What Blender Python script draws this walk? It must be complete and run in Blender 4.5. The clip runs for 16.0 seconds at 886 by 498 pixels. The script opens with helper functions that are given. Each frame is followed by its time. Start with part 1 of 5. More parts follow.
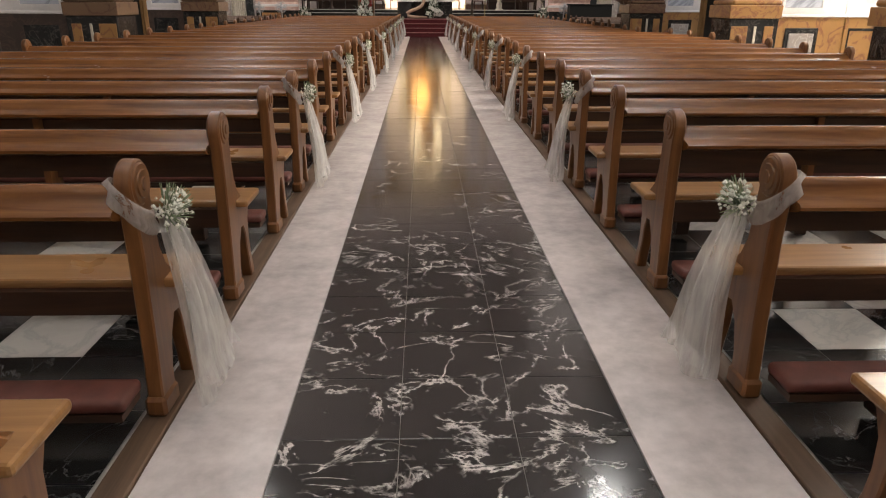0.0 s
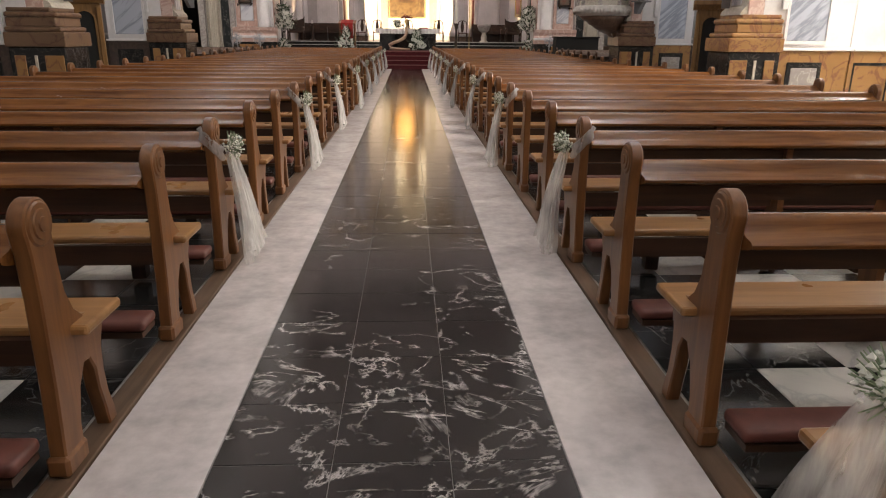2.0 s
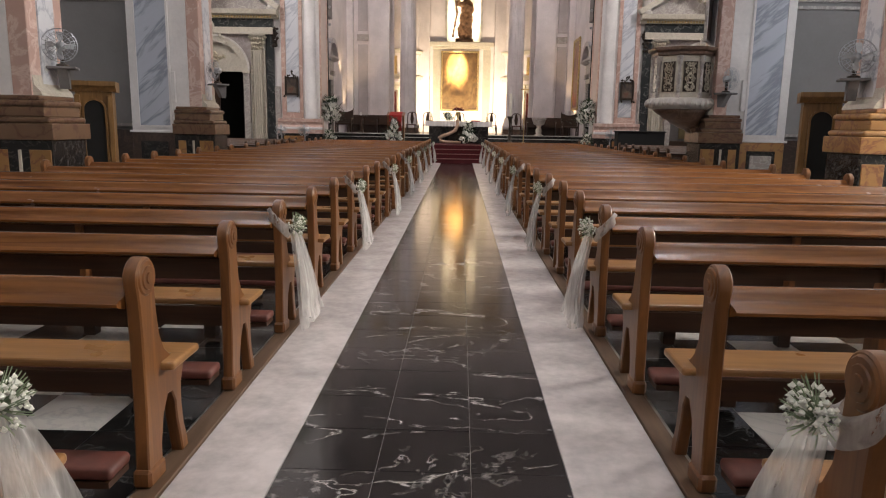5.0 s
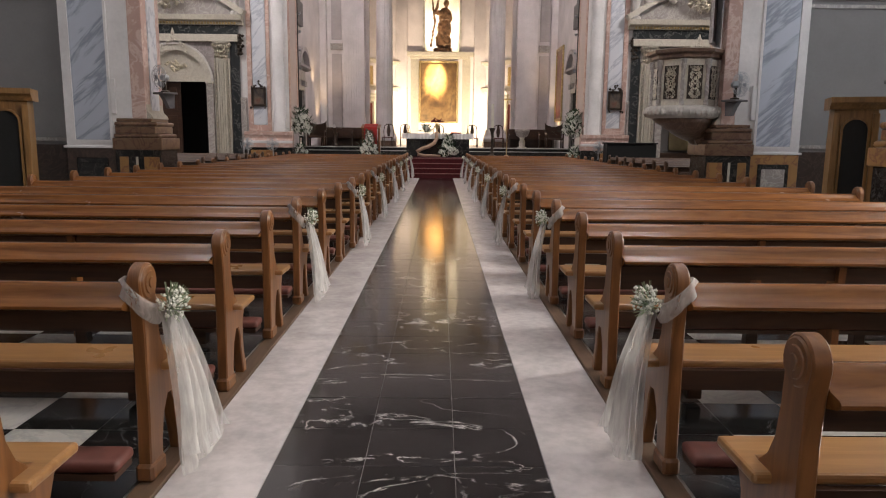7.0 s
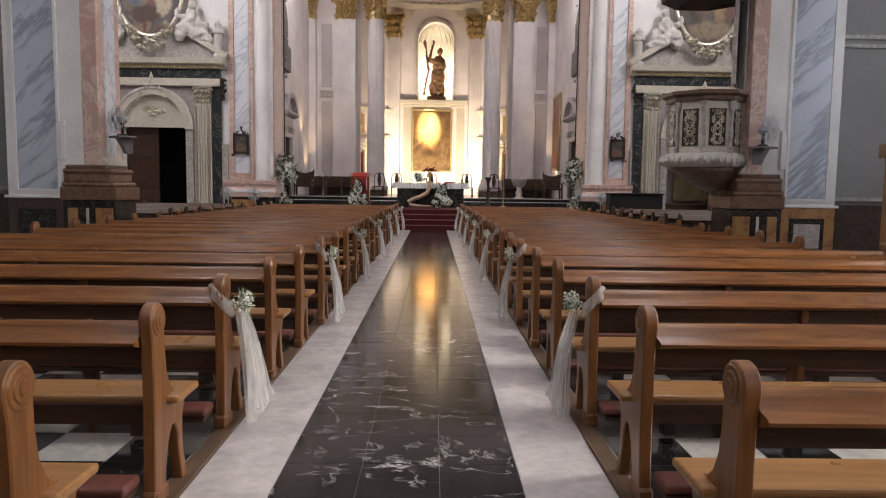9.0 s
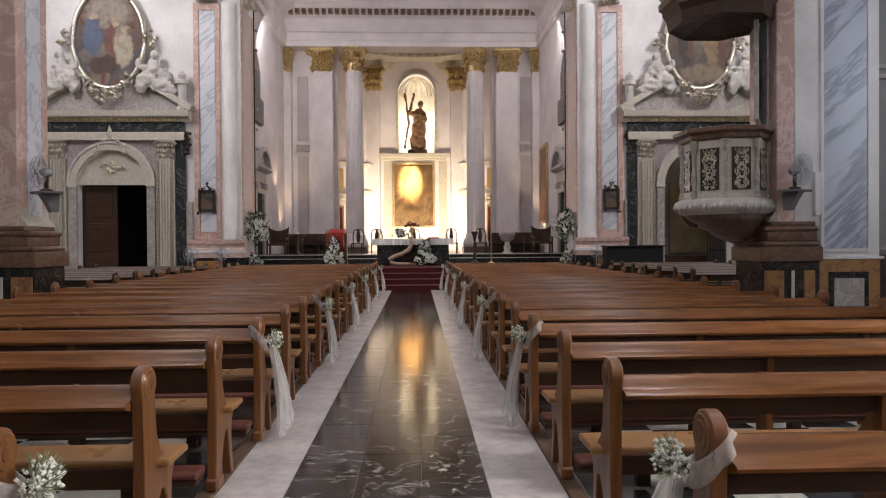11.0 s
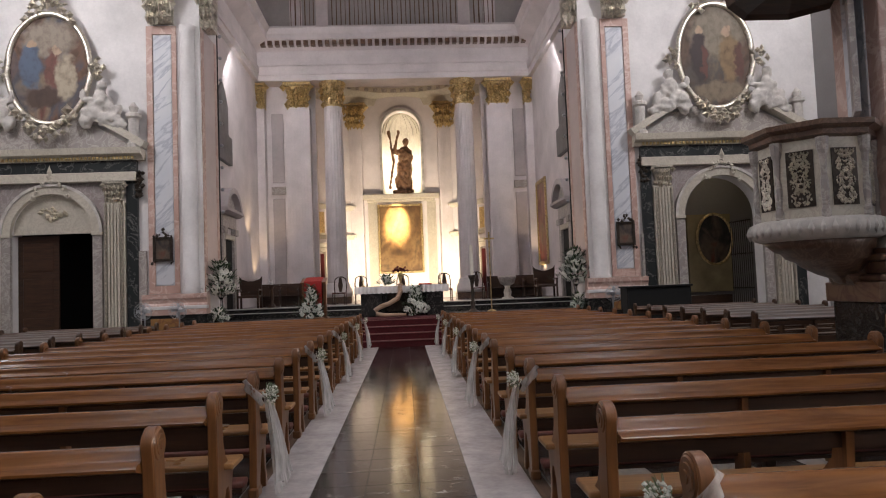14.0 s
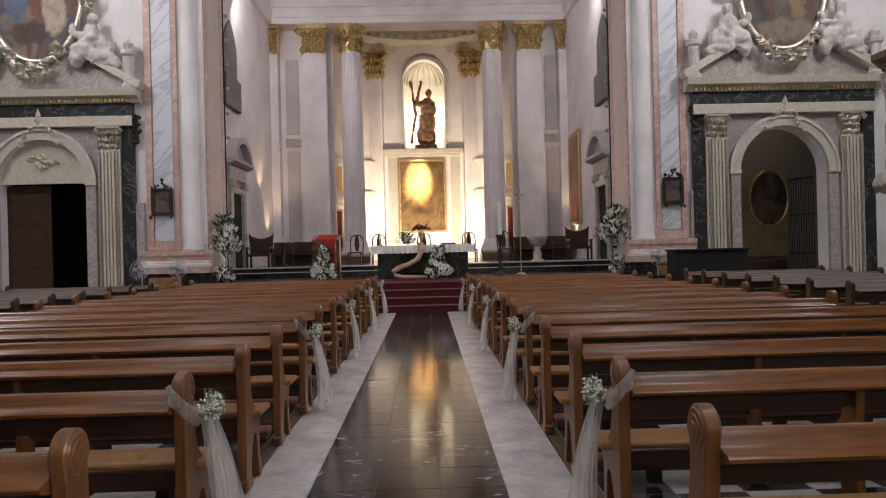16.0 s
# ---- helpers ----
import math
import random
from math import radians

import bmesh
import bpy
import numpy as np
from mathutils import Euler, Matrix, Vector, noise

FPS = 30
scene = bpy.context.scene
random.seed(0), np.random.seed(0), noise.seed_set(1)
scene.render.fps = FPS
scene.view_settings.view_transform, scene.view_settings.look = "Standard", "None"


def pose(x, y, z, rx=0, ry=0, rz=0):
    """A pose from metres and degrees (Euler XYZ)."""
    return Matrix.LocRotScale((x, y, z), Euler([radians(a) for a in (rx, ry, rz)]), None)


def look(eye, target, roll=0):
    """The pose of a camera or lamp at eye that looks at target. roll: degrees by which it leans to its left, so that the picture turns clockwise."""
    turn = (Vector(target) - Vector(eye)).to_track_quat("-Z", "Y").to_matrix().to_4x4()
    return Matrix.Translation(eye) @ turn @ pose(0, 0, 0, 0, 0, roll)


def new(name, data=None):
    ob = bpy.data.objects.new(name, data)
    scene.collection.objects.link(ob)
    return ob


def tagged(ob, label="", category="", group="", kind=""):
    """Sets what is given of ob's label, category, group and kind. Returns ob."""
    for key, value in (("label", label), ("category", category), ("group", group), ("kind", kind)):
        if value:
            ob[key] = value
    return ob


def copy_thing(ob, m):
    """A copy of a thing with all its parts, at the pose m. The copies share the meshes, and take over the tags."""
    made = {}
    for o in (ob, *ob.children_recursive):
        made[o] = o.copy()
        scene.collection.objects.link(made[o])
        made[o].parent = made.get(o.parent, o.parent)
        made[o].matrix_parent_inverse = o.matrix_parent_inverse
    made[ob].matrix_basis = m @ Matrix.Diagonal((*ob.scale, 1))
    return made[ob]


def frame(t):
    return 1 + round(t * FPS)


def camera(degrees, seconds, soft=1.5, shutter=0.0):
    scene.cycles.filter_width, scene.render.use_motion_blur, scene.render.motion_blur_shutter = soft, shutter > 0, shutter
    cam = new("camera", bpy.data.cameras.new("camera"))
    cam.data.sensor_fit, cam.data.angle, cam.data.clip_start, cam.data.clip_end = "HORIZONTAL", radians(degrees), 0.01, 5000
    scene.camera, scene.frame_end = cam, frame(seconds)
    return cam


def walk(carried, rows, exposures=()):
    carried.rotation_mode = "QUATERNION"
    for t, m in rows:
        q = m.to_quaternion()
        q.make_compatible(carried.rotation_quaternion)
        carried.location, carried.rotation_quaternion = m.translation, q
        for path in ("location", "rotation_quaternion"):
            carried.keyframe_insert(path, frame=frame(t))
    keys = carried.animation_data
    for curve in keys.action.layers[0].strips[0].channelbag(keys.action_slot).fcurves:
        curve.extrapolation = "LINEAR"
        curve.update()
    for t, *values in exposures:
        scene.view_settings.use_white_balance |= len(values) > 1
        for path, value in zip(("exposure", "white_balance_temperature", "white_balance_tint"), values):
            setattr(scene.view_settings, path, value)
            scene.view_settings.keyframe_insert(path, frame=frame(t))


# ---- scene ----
cam = camera(65.5, 16.0, soft=1.1)
PATH = [
    (0, (-0.118, 0.586, 1.397), (-0.059, 2.467, 0.721), 0.3),
    (0.5, (-0.091, 0.824, 1.385), (0.123, 2.692, 0.704), 1.1),
    (1, (-0.024, 1.077, 1.384), (0.261, 2.941, 0.717), -0.9),
    (1.5, (0.07, 1.411, 1.396), (0.166, 3.315, 0.791), -0.3),
    (2, (0.065, 1.753, 1.386), (0.162, 3.66, 0.79), 0.5),
    (2.5, (0.028, 2.142, 1.417), (0.107, 4.096, 0.998), -0.5),
    (3, (0.092, 2.573, 1.435), (0.108, 4.538, 1.064), 0.3),
    (3.5, (0.089, 2.968, 1.437), (0.137, 4.933, 1.065), 0.3),
    (4, (0.097, 3.384, 1.426), (0.082, 5.35, 1.057), -0.8),
    (4.5, (0.128, 3.838, 1.427), (0.075, 5.804, 1.064), 0.7),
    (7, (0.121, 6.133, 1.425), (0.133, 8.107, 1.107), 0.6),
    (7.5, (0.089, 6.554, 1.431), (0.151, 8.528, 1.115), -0.7),
    (8, (0.119, 6.998, 1.429), (0.111, 8.982, 1.18), -0.7),
    (8.5, (0.137, 7.43, 1.44), (0.17, 9.42, 1.241), 0.9),
    (10.8, (0.201, 9.62, 1.44), (0.223, 11.619, 1.384), -0.5),
    (11, (0.183, 9.807, 1.463), (0.258, 11.805, 1.444), -0.4),
    (11.5, (0.216, 10.346, 1.451), (0.316, 12.342, 1.508), -1.4),
    (12, (0.223, 10.858, 1.471), (0.285, 12.854, 1.575), -0.2),
    (12.5, (0.12, 11.321, 1.486), (0.22, 13.314, 1.619), -1.5),
    (13, (0.158, 11.792, 1.44), (0.205, 13.788, 1.55), -1.1),
    (13.5, (0.193, 12.284, 1.454), (0.278, 14.279, 1.56), -0.4),
    (14, (0.147, 12.804, 1.48), (0.26, 14.798, 1.593), -2.2),
    (14.5, (0.149, 13.289, 1.473), (0.216, 15.287, 1.553), -0.8),
    (15, (0.172, 13.745, 1.499), (0.202, 15.745, 1.538), -1.8),
    (15.5, (0.177, 14.231, 1.517), (0.141, 16.23, 1.538), -1.0),
    (16, (0.153, 14.753, 1.46), (0.2, 16.753, 1.462), -1.4),
]
walk(cam, [(t, look(eye, target, roll)) for t, eye, target, roll in PATH],
     [(0, 0.42, 7100, 10), (1.5, 0.3, 7000, 10), (3, 0.2, 6800, 10), (8, 0.08, 6500, 10), (11, -0.02, 6300, 11), (12.5, -0.34, 6350, 11), (14, -0.22, 6300, 11), (16, -0.14, 6250, 11)])

# ---- world and lights ----
world = bpy.data.worlds.new("world")
scene.world = world
world.use_nodes = True
wn = world.node_tree
sky = wn.nodes.new("ShaderNodeTexSky")
sky.sky_type, sky.sun_disc = "NISHITA", False
sky.sun_elevation, sky.sun_rotation = radians(35), radians(120)
wn.nodes["Background"].inputs[1].default_value = 0.1
wn.links.new(sky.outputs[0], wn.nodes["Background"].inputs[0])


def area(name, eye, target, sx, sy, watts, colour):
    d = bpy.data.lights.new(name, "AREA")
    d.shape, d.size, d.size_y, d.energy, d.color = "RECTANGLE", sx, sy, watts, colour
    ob = new(name, d)
    ob.matrix_world = look(eye, target)
    return ob


def spot(name, eye, target, watts, colour, angle, blend=0.6, size=0.08):
    d = bpy.data.lights.new(name, "SPOT")
    d.energy, d.color, d.spot_size, d.spot_blend, d.shadow_soft_size = watts, colour, radians(angle), blend, size
    ob = new(name, d)
    ob.matrix_world = look(eye, target)
    return ob


WIN = (0.93, 0.96, 1.0)
WARM = (1.0, 0.72, 0.40)
# added nave lamps set in clerestory openings that are assumed, none being seen
for wy in (-0.6, 5.5, 11.6, 17.6):
    for ws in (-1, 1):
        k = (1.05 if ws > 0 else 0.68) * {-0.6: 0.75, 5.5: 0.75, 11.6: 0.75, 17.6: 1.4}[wy]
        area("window_light", (ws * 6.35, wy, 13.3), (ws * 3.2, wy, 0.0), 2.6, 2.0, 360 * k, WIN)
# added high in the transepts to light the crossing; those walls are solid
for ws in (-1, 1):
    area("transept_window_light", (ws * 12.9, 26.8, 11.5), (-ws * 2, 33, 5.5), 4.0, 4.0, 1180, (1, 0.95, 0.94))
# added fill for the south pews; no window is known here
area("aisle_window_light", (10.35, 5.5, 4.2), (2.0, 3.4, 0.6), 3.0, 3.2, 300, (1, 0.95, 0.88))
# window inferred from its bright reflection on the south seats and floor
area("aisle_window_light", (10.35, 12.5, 5.0), (2.5, 4.5, 0.6), 2.3, 4.6, 1900, (1, 0.95, 0.88))
# added fill for the front faces of the last piers, no known source
for ws in (-1, 1):
    area("aisle_window_light", (ws * 10.35, 17.6, 4.4), (ws * 6.8, 20.6, 3.6), 2.2, 3.0, 120 if ws > 0 else 30, (0.86, 0.92, 1.0))
# added behind the viewpoint for frontal light; the west wall is solid
area("west_window_light", (0, -5.7, 9.0), (0, 12, 0.5), 3.6, 4.6, 210, WIN)
# added pair to brighten the apse columns; the side walls have no windows
area("chancel_window_light", (-5.7, 38.5, 10.6), (1.0, 44.7, 5), 2.4, 1.6, 190, (1, 0.94, 0.93))
area("chancel_window_light", (5.8, 38.5, 10.6), (-1.0, 44.7, 5), 2.4, 1.6, 150, (1, 0.94, 0.93))
# lamps hidden behind the chancel columns
for ws in (-1, 1):
    spot("apse_lamp", (0.12 + ws * 2.75, 46.6, 1.5), (0.12 + ws * 1.2, 51.2, 4.2), 2000, (1.0, 0.80, 0.54), 104, 0.8)
    # added fill in the chancel corners to brighten columns and pilasters
    spot("column_lamp", (0.12 + ws * 5.9, 43.0, 1.6), (0.12 + ws * 6.5, 44.6, 8.0), 240, WARM, 64)
# added spot that imitates a reflection glaring on the altar painting
spot("picture_lamp", (-0.1, 46.2, 10.9), (-0.22, 51.0, 5.0), 95000, (1, 0.76, 0.40), 13, 1.0, 0.03)
for ws in (-1, 1):
    area("niche_lamp", (0.2 + ws * 1.0, 51.45, 8.7), (0.2 - ws * 0.25, 52.6, 9.0), 0.12, 3.2, 120, (1, 0.88, 0.68))


# ---- materials ----
def material(name, rough=0.5, metal=0.0, spec=0.5):
    m = bpy.data.materials.new(name)
    m.use_nodes = True
    b = m.node_tree.nodes["Principled BSDF"]
    b.inputs["Roughness"].default_value = rough
    b.inputs["Metallic"].default_value = metal
    b.inputs["Specular IOR Level"].default_value = spec
    return m, m.node_tree, b


def ramp(nt, src, stops, interp="LINEAR"):
    r = nt.nodes.new("ShaderNodeValToRGB")
    r.color_ramp.interpolation = interp
    e = r.color_ramp.elements
    while len(e) < len(stops):
        e.new(0.5)
    for el, (p, c) in zip(e, stops):
        el.position, el.color = p, (*c, 1)
    nt.links.new(src, r.inputs[0])
    return r.outputs[0]


def coords(nt, scale=(1, 1, 1), turn=(0, 0, 0), use="Object", kind="POINT"):
    t = nt.nodes.new("ShaderNodeTexCoord")
    mp = nt.nodes.new("ShaderNodeMapping")
    mp.vector_type = kind
    mp.inputs["Scale"].default_value = scale
    mp.inputs["Rotation"].default_value = [radians(a) for a in turn]
    if use == "World":
        g = nt.nodes.new("ShaderNodeNewGeometry")
        nt.links.new(g.outputs["Position"], mp.inputs[0])
    else:
        nt.links.new(t.outputs[use], mp.inputs[0])
    return mp.outputs[0]


def tex_noise(nt, vec, scale, detail=6, rough=0.6, distort=0.0):
    n = nt.nodes.new("ShaderNodeTexNoise")
    for k, v in (("Scale", scale), ("Detail", detail), ("Roughness", rough), ("Distortion", distort)):
        n.inputs[k].default_value = v
    nt.links.new(vec, n.inputs["Vector"])
    return n.outputs[0]


def mix(nt, fac, a, b, kind="MIX"):
    n = nt.nodes.new("ShaderNodeMix")
    n.data_type, n.blend_type = "RGBA", kind
    for s, v in ((0, fac), (6, a), (7, b)):
        if isinstance(v, (int, float)):
            n.inputs[s].default_value = v
        elif isinstance(v, tuple):
            n.inputs[s].default_value = (*v, 1)
        else:
            nt.links.new(v, n.inputs[s])
    return n.outputs[2]


def bump(nt, b, height, strength=0.2, dist=0.01):
    n = nt.nodes.new("ShaderNodeBump")
    n.inputs["Strength"].default_value, n.inputs["Distance"].default_value = strength, dist
    nt.links.new(height, n.inputs["Height"])
    nt.links.new(n.outputs[0], b.inputs["Normal"])


def plaster(name, c, rough=0.7, stain=0.12, scale=0.8):
    m, nt, b = material(name, rough)
    v = coords(nt, use="World")
    big = tex_noise(nt, v, scale, 5)
    fine = tex_noise(nt, v, 14, 4)
    lo = tuple(x * (1 - stain * 2) for x in c)
    hi = tuple(min(1, x * (1 + stain * 0.5)) for x in c)
    col = ramp(nt, big, [(0.3, lo), (0.65, hi)])
    col = mix(nt, 0.25, col, ramp(nt, fine, [(0.3, lo), (0.7, hi)]))
    nt.links.new(col, b.inputs["Base Color"])
    bump(nt, b, fine, 0.15, 0.004)
    return m


def marble(name, base, vein, rough=0.3, scale=1.6, turn=(0, 0, 0), amount=0.08, second=None, stretch=(1, 1, 1), swirl=2.2):
    m, nt, b = material(name, rough)
    v = coords(nt, stretch, turn, "World", "TEXTURE")
    n1 = tex_noise(nt, v, scale, 8, 0.62, swirl * 0.5)
    sec = second or tuple(x * 0.82 for x in base)
    body = ramp(nt, n1, [(0.3, sec), (0.7, base)])
    n2 = tex_noise(nt, v, scale * 1.3, 9, 0.6, swirl)
    line = ramp(nt, n2, [(0.5 - amount, (0, 0, 0)), (0.5, (1, 1, 1)), (0.5 + amount, (0, 0, 0))])
    col = mix(nt, line, body, vein)
    nt.links.new(col, b.inputs["Base Color"])
    return m


def wood(name, dark, light, rough=0.38, axis="x"):
    m, nt, b = material(name, rough)
    st = {"x": (1.2, 14, 14), "y": (14, 1.2, 14), "z": (14, 14, 1.2)}[axis]
    v = coords(nt, st)
    oi = nt.nodes.new("ShaderNodeObjectInfo")
    ad = nt.nodes.new("ShaderNodeVectorMath")
    ad.operation = "ADD"
    sc = nt.nodes.new("ShaderNodeMath")
    sc.operation = "MULTIPLY"
    sc.inputs[1].default_value = 37.0
    nt.links.new(oi.outputs["Random"], sc.inputs[0])
    nt.links.new(v, ad.inputs[0])
    nt.links.new(sc.outputs[0], ad.inputs[1])
    g = tex_noise(nt, ad.outputs[0], 1.3, 7, 0.6, 0.8)
    v2 = coords(nt, (1, 1, 1))
    blot = tex_noise(nt, v2, 2.4, 3)
    col = ramp(nt, g, [(0.28, dark), (0.72, light)])
    col = mix(nt, ramp(nt, blot, [(0.35, (0.0, 0, 0)), (0.75, (0.3, 0.3, 0.3))]), col, dark)
    nt.links.new(col, b.inputs["Base Color"])
    nt.links.new(ramp(nt, blot, [(0.3, (rough * 0.9,) * 3), (0.7, (rough * 1.1,) * 3)]), b.inputs["Roughness"])
    bump(nt, b, g, 0.12, 0.002)
    return m


def plain(name, c, rough=0.5, metal=0.0, var=0.25, scale=9.0):
    m, nt, b = material(name, rough, metal)
    n = tex_noise(nt, coords(nt), scale, 5)
    lo = tuple(x * (1 - var) for x in c)
    hi = tuple(min(1, x * (1 + var * 0.6)) for x in c)
    nt.links.new(ramp(nt, n, [(0.3, lo), (0.7, hi)]), b.inputs["Base Color"])
    bump(nt, b, n, 0.1, 0.003)
    return m


def black_tile(name, lo, hi):
    """Polished black marble; veins show where a slow noise rises from lo to hi."""
    m, nt, b = material(name, 0.13)
    v = coords(nt, use="World")
    patch = tex_noise(nt, v, 0.55, 3, 0.5)
    n1 = tex_noise(nt, v, 2.6, 7, 0.62, 0.6)
    n2 = tex_noise(nt, coords(nt, (1, 2.2, 1), (0, 0, 24), "World"), 0.9, 8, 0.55, 0.8)
    brk = tex_noise(nt, v, 7.0, 3)
    l1 = ramp(nt, n1, [(0.48, (0, 0, 0)), (0.5, (1, 1, 1)), (0.52, (0, 0, 0))])
    l2 = ramp(nt, n2, [(0.494, (0, 0, 0)), (0.5, (1, 1, 1)), (0.506, (0, 0, 0))])
    gate = ramp(nt, brk, [(0.42, (0, 0, 0)), (0.56, (1, 1, 1))])
    l1 = mix(nt, gate, (0, 0, 0), l1)
    l2 = mix(nt, gate, (0, 0, 0), l2)
    spl = ramp(nt, tex_noise(nt, v, 2.1, 4, 0.5, 0.4), [(0.70, (0, 0, 0)), (0.73, (1, 1, 1))])
    lines = mix(nt, ramp(nt, patch, [(lo, (0.04, 0.04, 0.04)), (hi, (1, 1, 1))]), (0, 0, 0), mix(nt, 1.0, l1, spl, "ADD"))
    lines = mix(nt, 0.75, lines, l2, "ADD")
    oi = nt.nodes.new("ShaderNodeObjectInfo")
    body = ramp(nt, oi.outputs["Random"], [(0, (0.010, 0.009, 0.010)), (1, (0.023, 0.020, 0.021))])
    cloud = tex_noise(nt, v, 5, 6)
    body = mix(nt, ramp(nt, cloud, [(0.5, (0, 0, 0)), (0.85, (0.22, 0.22, 0.22))]), body, (0.09, 0.085, 0.085))
    nt.links.new(mix(nt, lines, body, (0.68, 0.64, 0.62)), b.inputs["Base Color"])
    nt.links.new(ramp(nt, cloud, [(0.3, (0.085,) * 3), (0.8, (0.18,) * 3)]), b.inputs["Roughness"])
    bump(nt, b, tex_noise(nt, v, 2.5, 3), 0.03, 0.004)
    return m


def tulle():
    m, nt, b = material("white_tulle", 0.6)
    b.inputs["Base Color"].default_value = (0.86, 0.84, 0.82, 1)
    tr = nt.nodes.new("ShaderNodeBsdfTransparent")
    tl = nt.nodes.new("ShaderNodeBsdfTranslucent")
    tl.inputs[0].default_value = (0.85, 0.83, 0.8, 1)
    m1, m2 = nt.nodes.new("ShaderNodeMixShader"), nt.nodes.new("ShaderNodeMixShader")
    m1.inputs[0].default_value = 0.4
    n = tex_noise(nt, coords(nt, (9, 9, 1.2)), 2.5, 4)
    fac = ramp(nt, n, [(0.3, (0.24,) * 3), (0.7, (0.56,) * 3)])
    nt.links.new(b.outputs[0], m1.inputs[1])
    nt.links.new(tl.outputs[0], m1.inputs[2])
    nt.links.new(fac, m2.inputs[0])
    nt.links.new(tr.outputs[0], m2.inputs[1])
    nt.links.new(m1.outputs[0], m2.inputs[2])
    nt.links.new(m2.outputs[0], nt.nodes["Material Output"].inputs[0])
    return m


def emitter(name, c, strength):
    m, nt, b = material(name, 0.5)
    b.inputs["Emission Color"].default_value = (*c, 1)
    b.inputs["Emission Strength"].default_value = strength
    return m


def picture(name, tones, scale=1.4, rough=0.3, turn=(0, 0, 20), patches=()):
    """A dim old oil painting: soft blocks of colour with no drawing."""
    m, nt, b = material(name, rough)
    v = coords(nt, (1, 1, 0.8), turn)
    n = tex_noise(nt, v, scale, 3, 0.5, 0.7)
    stops = [(0.28 + 0.44 * i / (len(tones) - 1), c) for i, c in enumerate(tones)]
    col = ramp(nt, n, stops)
    f = tex_noise(nt, v, scale * 6, 5)
    # soft-edged dabs of colour: centre across and up, half width, half height
    for px, pz, rx, rz, c in patches:
        t = nt.nodes.new("ShaderNodeTexCoord")
        wob = nt.nodes.new("ShaderNodeTexNoise")
        wob.inputs["Scale"].default_value = 3.5
        nt.links.new(t.outputs["Object"], wob.inputs["Vector"])
        ad = nt.nodes.new("ShaderNodeVectorMath")
        ad.operation = "MULTIPLY_ADD"
        ad.inputs[1].default_value = (0.4, 0.0, 0.4)
        nt.links.new(wob.outputs["Color"], ad.inputs[0])
        nt.links.new(t.outputs["Object"], ad.inputs[2])
        mp = nt.nodes.new("ShaderNodeMapping")
        mp.vector_type = "TEXTURE"
        mp.inputs["Location"].default_value = (px + 0.2, 0, pz + 0.2)
        mp.inputs["Scale"].default_value = (rx, 50, rz)
        nt.links.new(ad.outputs[0], mp.inputs[0])
        ln = nt.nodes.new("ShaderNodeVectorMath")
        ln.operation = "LENGTH"
        nt.links.new(mp.outputs[0], ln.inputs[0])
        col = mix(nt, ramp(nt, ln.outputs["Value"], [(0.7, (1, 1, 1)), (1.0, (0, 0, 0))]), col, c)
    nt.links.new(mix(nt, ramp(nt, f, [(0.45, (0, 0, 0)), (0.8, (0.6, 0.6, 0.6))]), col, tones[0]), b.inputs["Base Color"])
    bump(nt, b, f, 0.1, 0.004)
    return m


M_WHITE = plaster("white_plaster", (0.78, 0.75, 0.74))
M_CHANCEL = plaster("chancel_plaster", (0.74, 0.68, 0.68), 0.6)
M_GREYWALL = plaster("grey_plaster", (0.28, 0.265, 0.265), 0.75, 0.08)
M_BLUSH = plaster("blush_marble_plaster", (0.60, 0.50, 0.48), 0.45, 0.1)
M_PANEL = plaster("mauve_panel_plaster", (0.50, 0.45, 0.45), 0.6)
M_DARKST = plaster("dark_grey_stone", (0.17, 0.16, 0.16), 0.6, 0.2, 2.0)
M_STUCCO = plaster("white_stucco", (0.62, 0.58, 0.54), 0.6, 0.2, 3.0)
M_PINK = marble("pink_marble", (0.56, 0.37, 0.31), (0.66, 0.51, 0.45), 0.4, 1.6, amount=0.05, swirl=0.6)
M_OCHRE = marble("ochre_marble", (0.36, 0.19, 0.07), (0.20, 0.08, 0.045), 0.3, 1.7, amount=0.04, swirl=0.7)
M_BROWN = marble("brown_marble", (0.13, 0.075, 0.05), (0.2, 0.12, 0.08), 0.3, 2.2, amount=0.05)
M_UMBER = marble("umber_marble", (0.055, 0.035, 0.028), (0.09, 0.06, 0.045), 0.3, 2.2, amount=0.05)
M_BLUE = marble("blue_grey_marble", (0.50, 0.53, 0.60), (0.25, 0.27, 0.33), 0.35, 1.6, (0, 48, 0), 0.05, (0.42, 0.45, 0.52), (1, 1, 6), 0.35)
M_PALE = marble("pale_marble", (0.70, 0.70, 0.72), (0.42, 0.44, 0.50), 0.35, 1.6, (0, 48, 0), 0.04, (0.60, 0.62, 0.67), (1, 1, 5), 0.35)
M_BLACKM = marble("black_marble", (0.018, 0.017, 0.017), (0.10, 0.09, 0.08), 0.22, 2.0, amount=0.02)
M_GREENM = marble("dark_green_marble", (0.03, 0.033, 0.034), (0.13, 0.13, 0.125), 0.25, 1.2, amount=0.02, swirl=0.9)
M_TAUPE = marble("taupe_marble", (0.36, 0.32, 0.30), (0.5, 0.46, 0.42), 0.4, 1.8, amount=0.05)
M_MAUVE = marble("mauve_grey_marble", (0.33, 0.28, 0.27), (0.42, 0.37, 0.35), 0.4, 1.8, amount=0.05)
M_STONE = marble("cream_stone", (0.60, 0.55, 0.46), (0.45, 0.40, 0.33), 0.5, 2.5, amount=0.05)
M_TILE = black_tile("black_marble_tile", 0.38, 0.52)
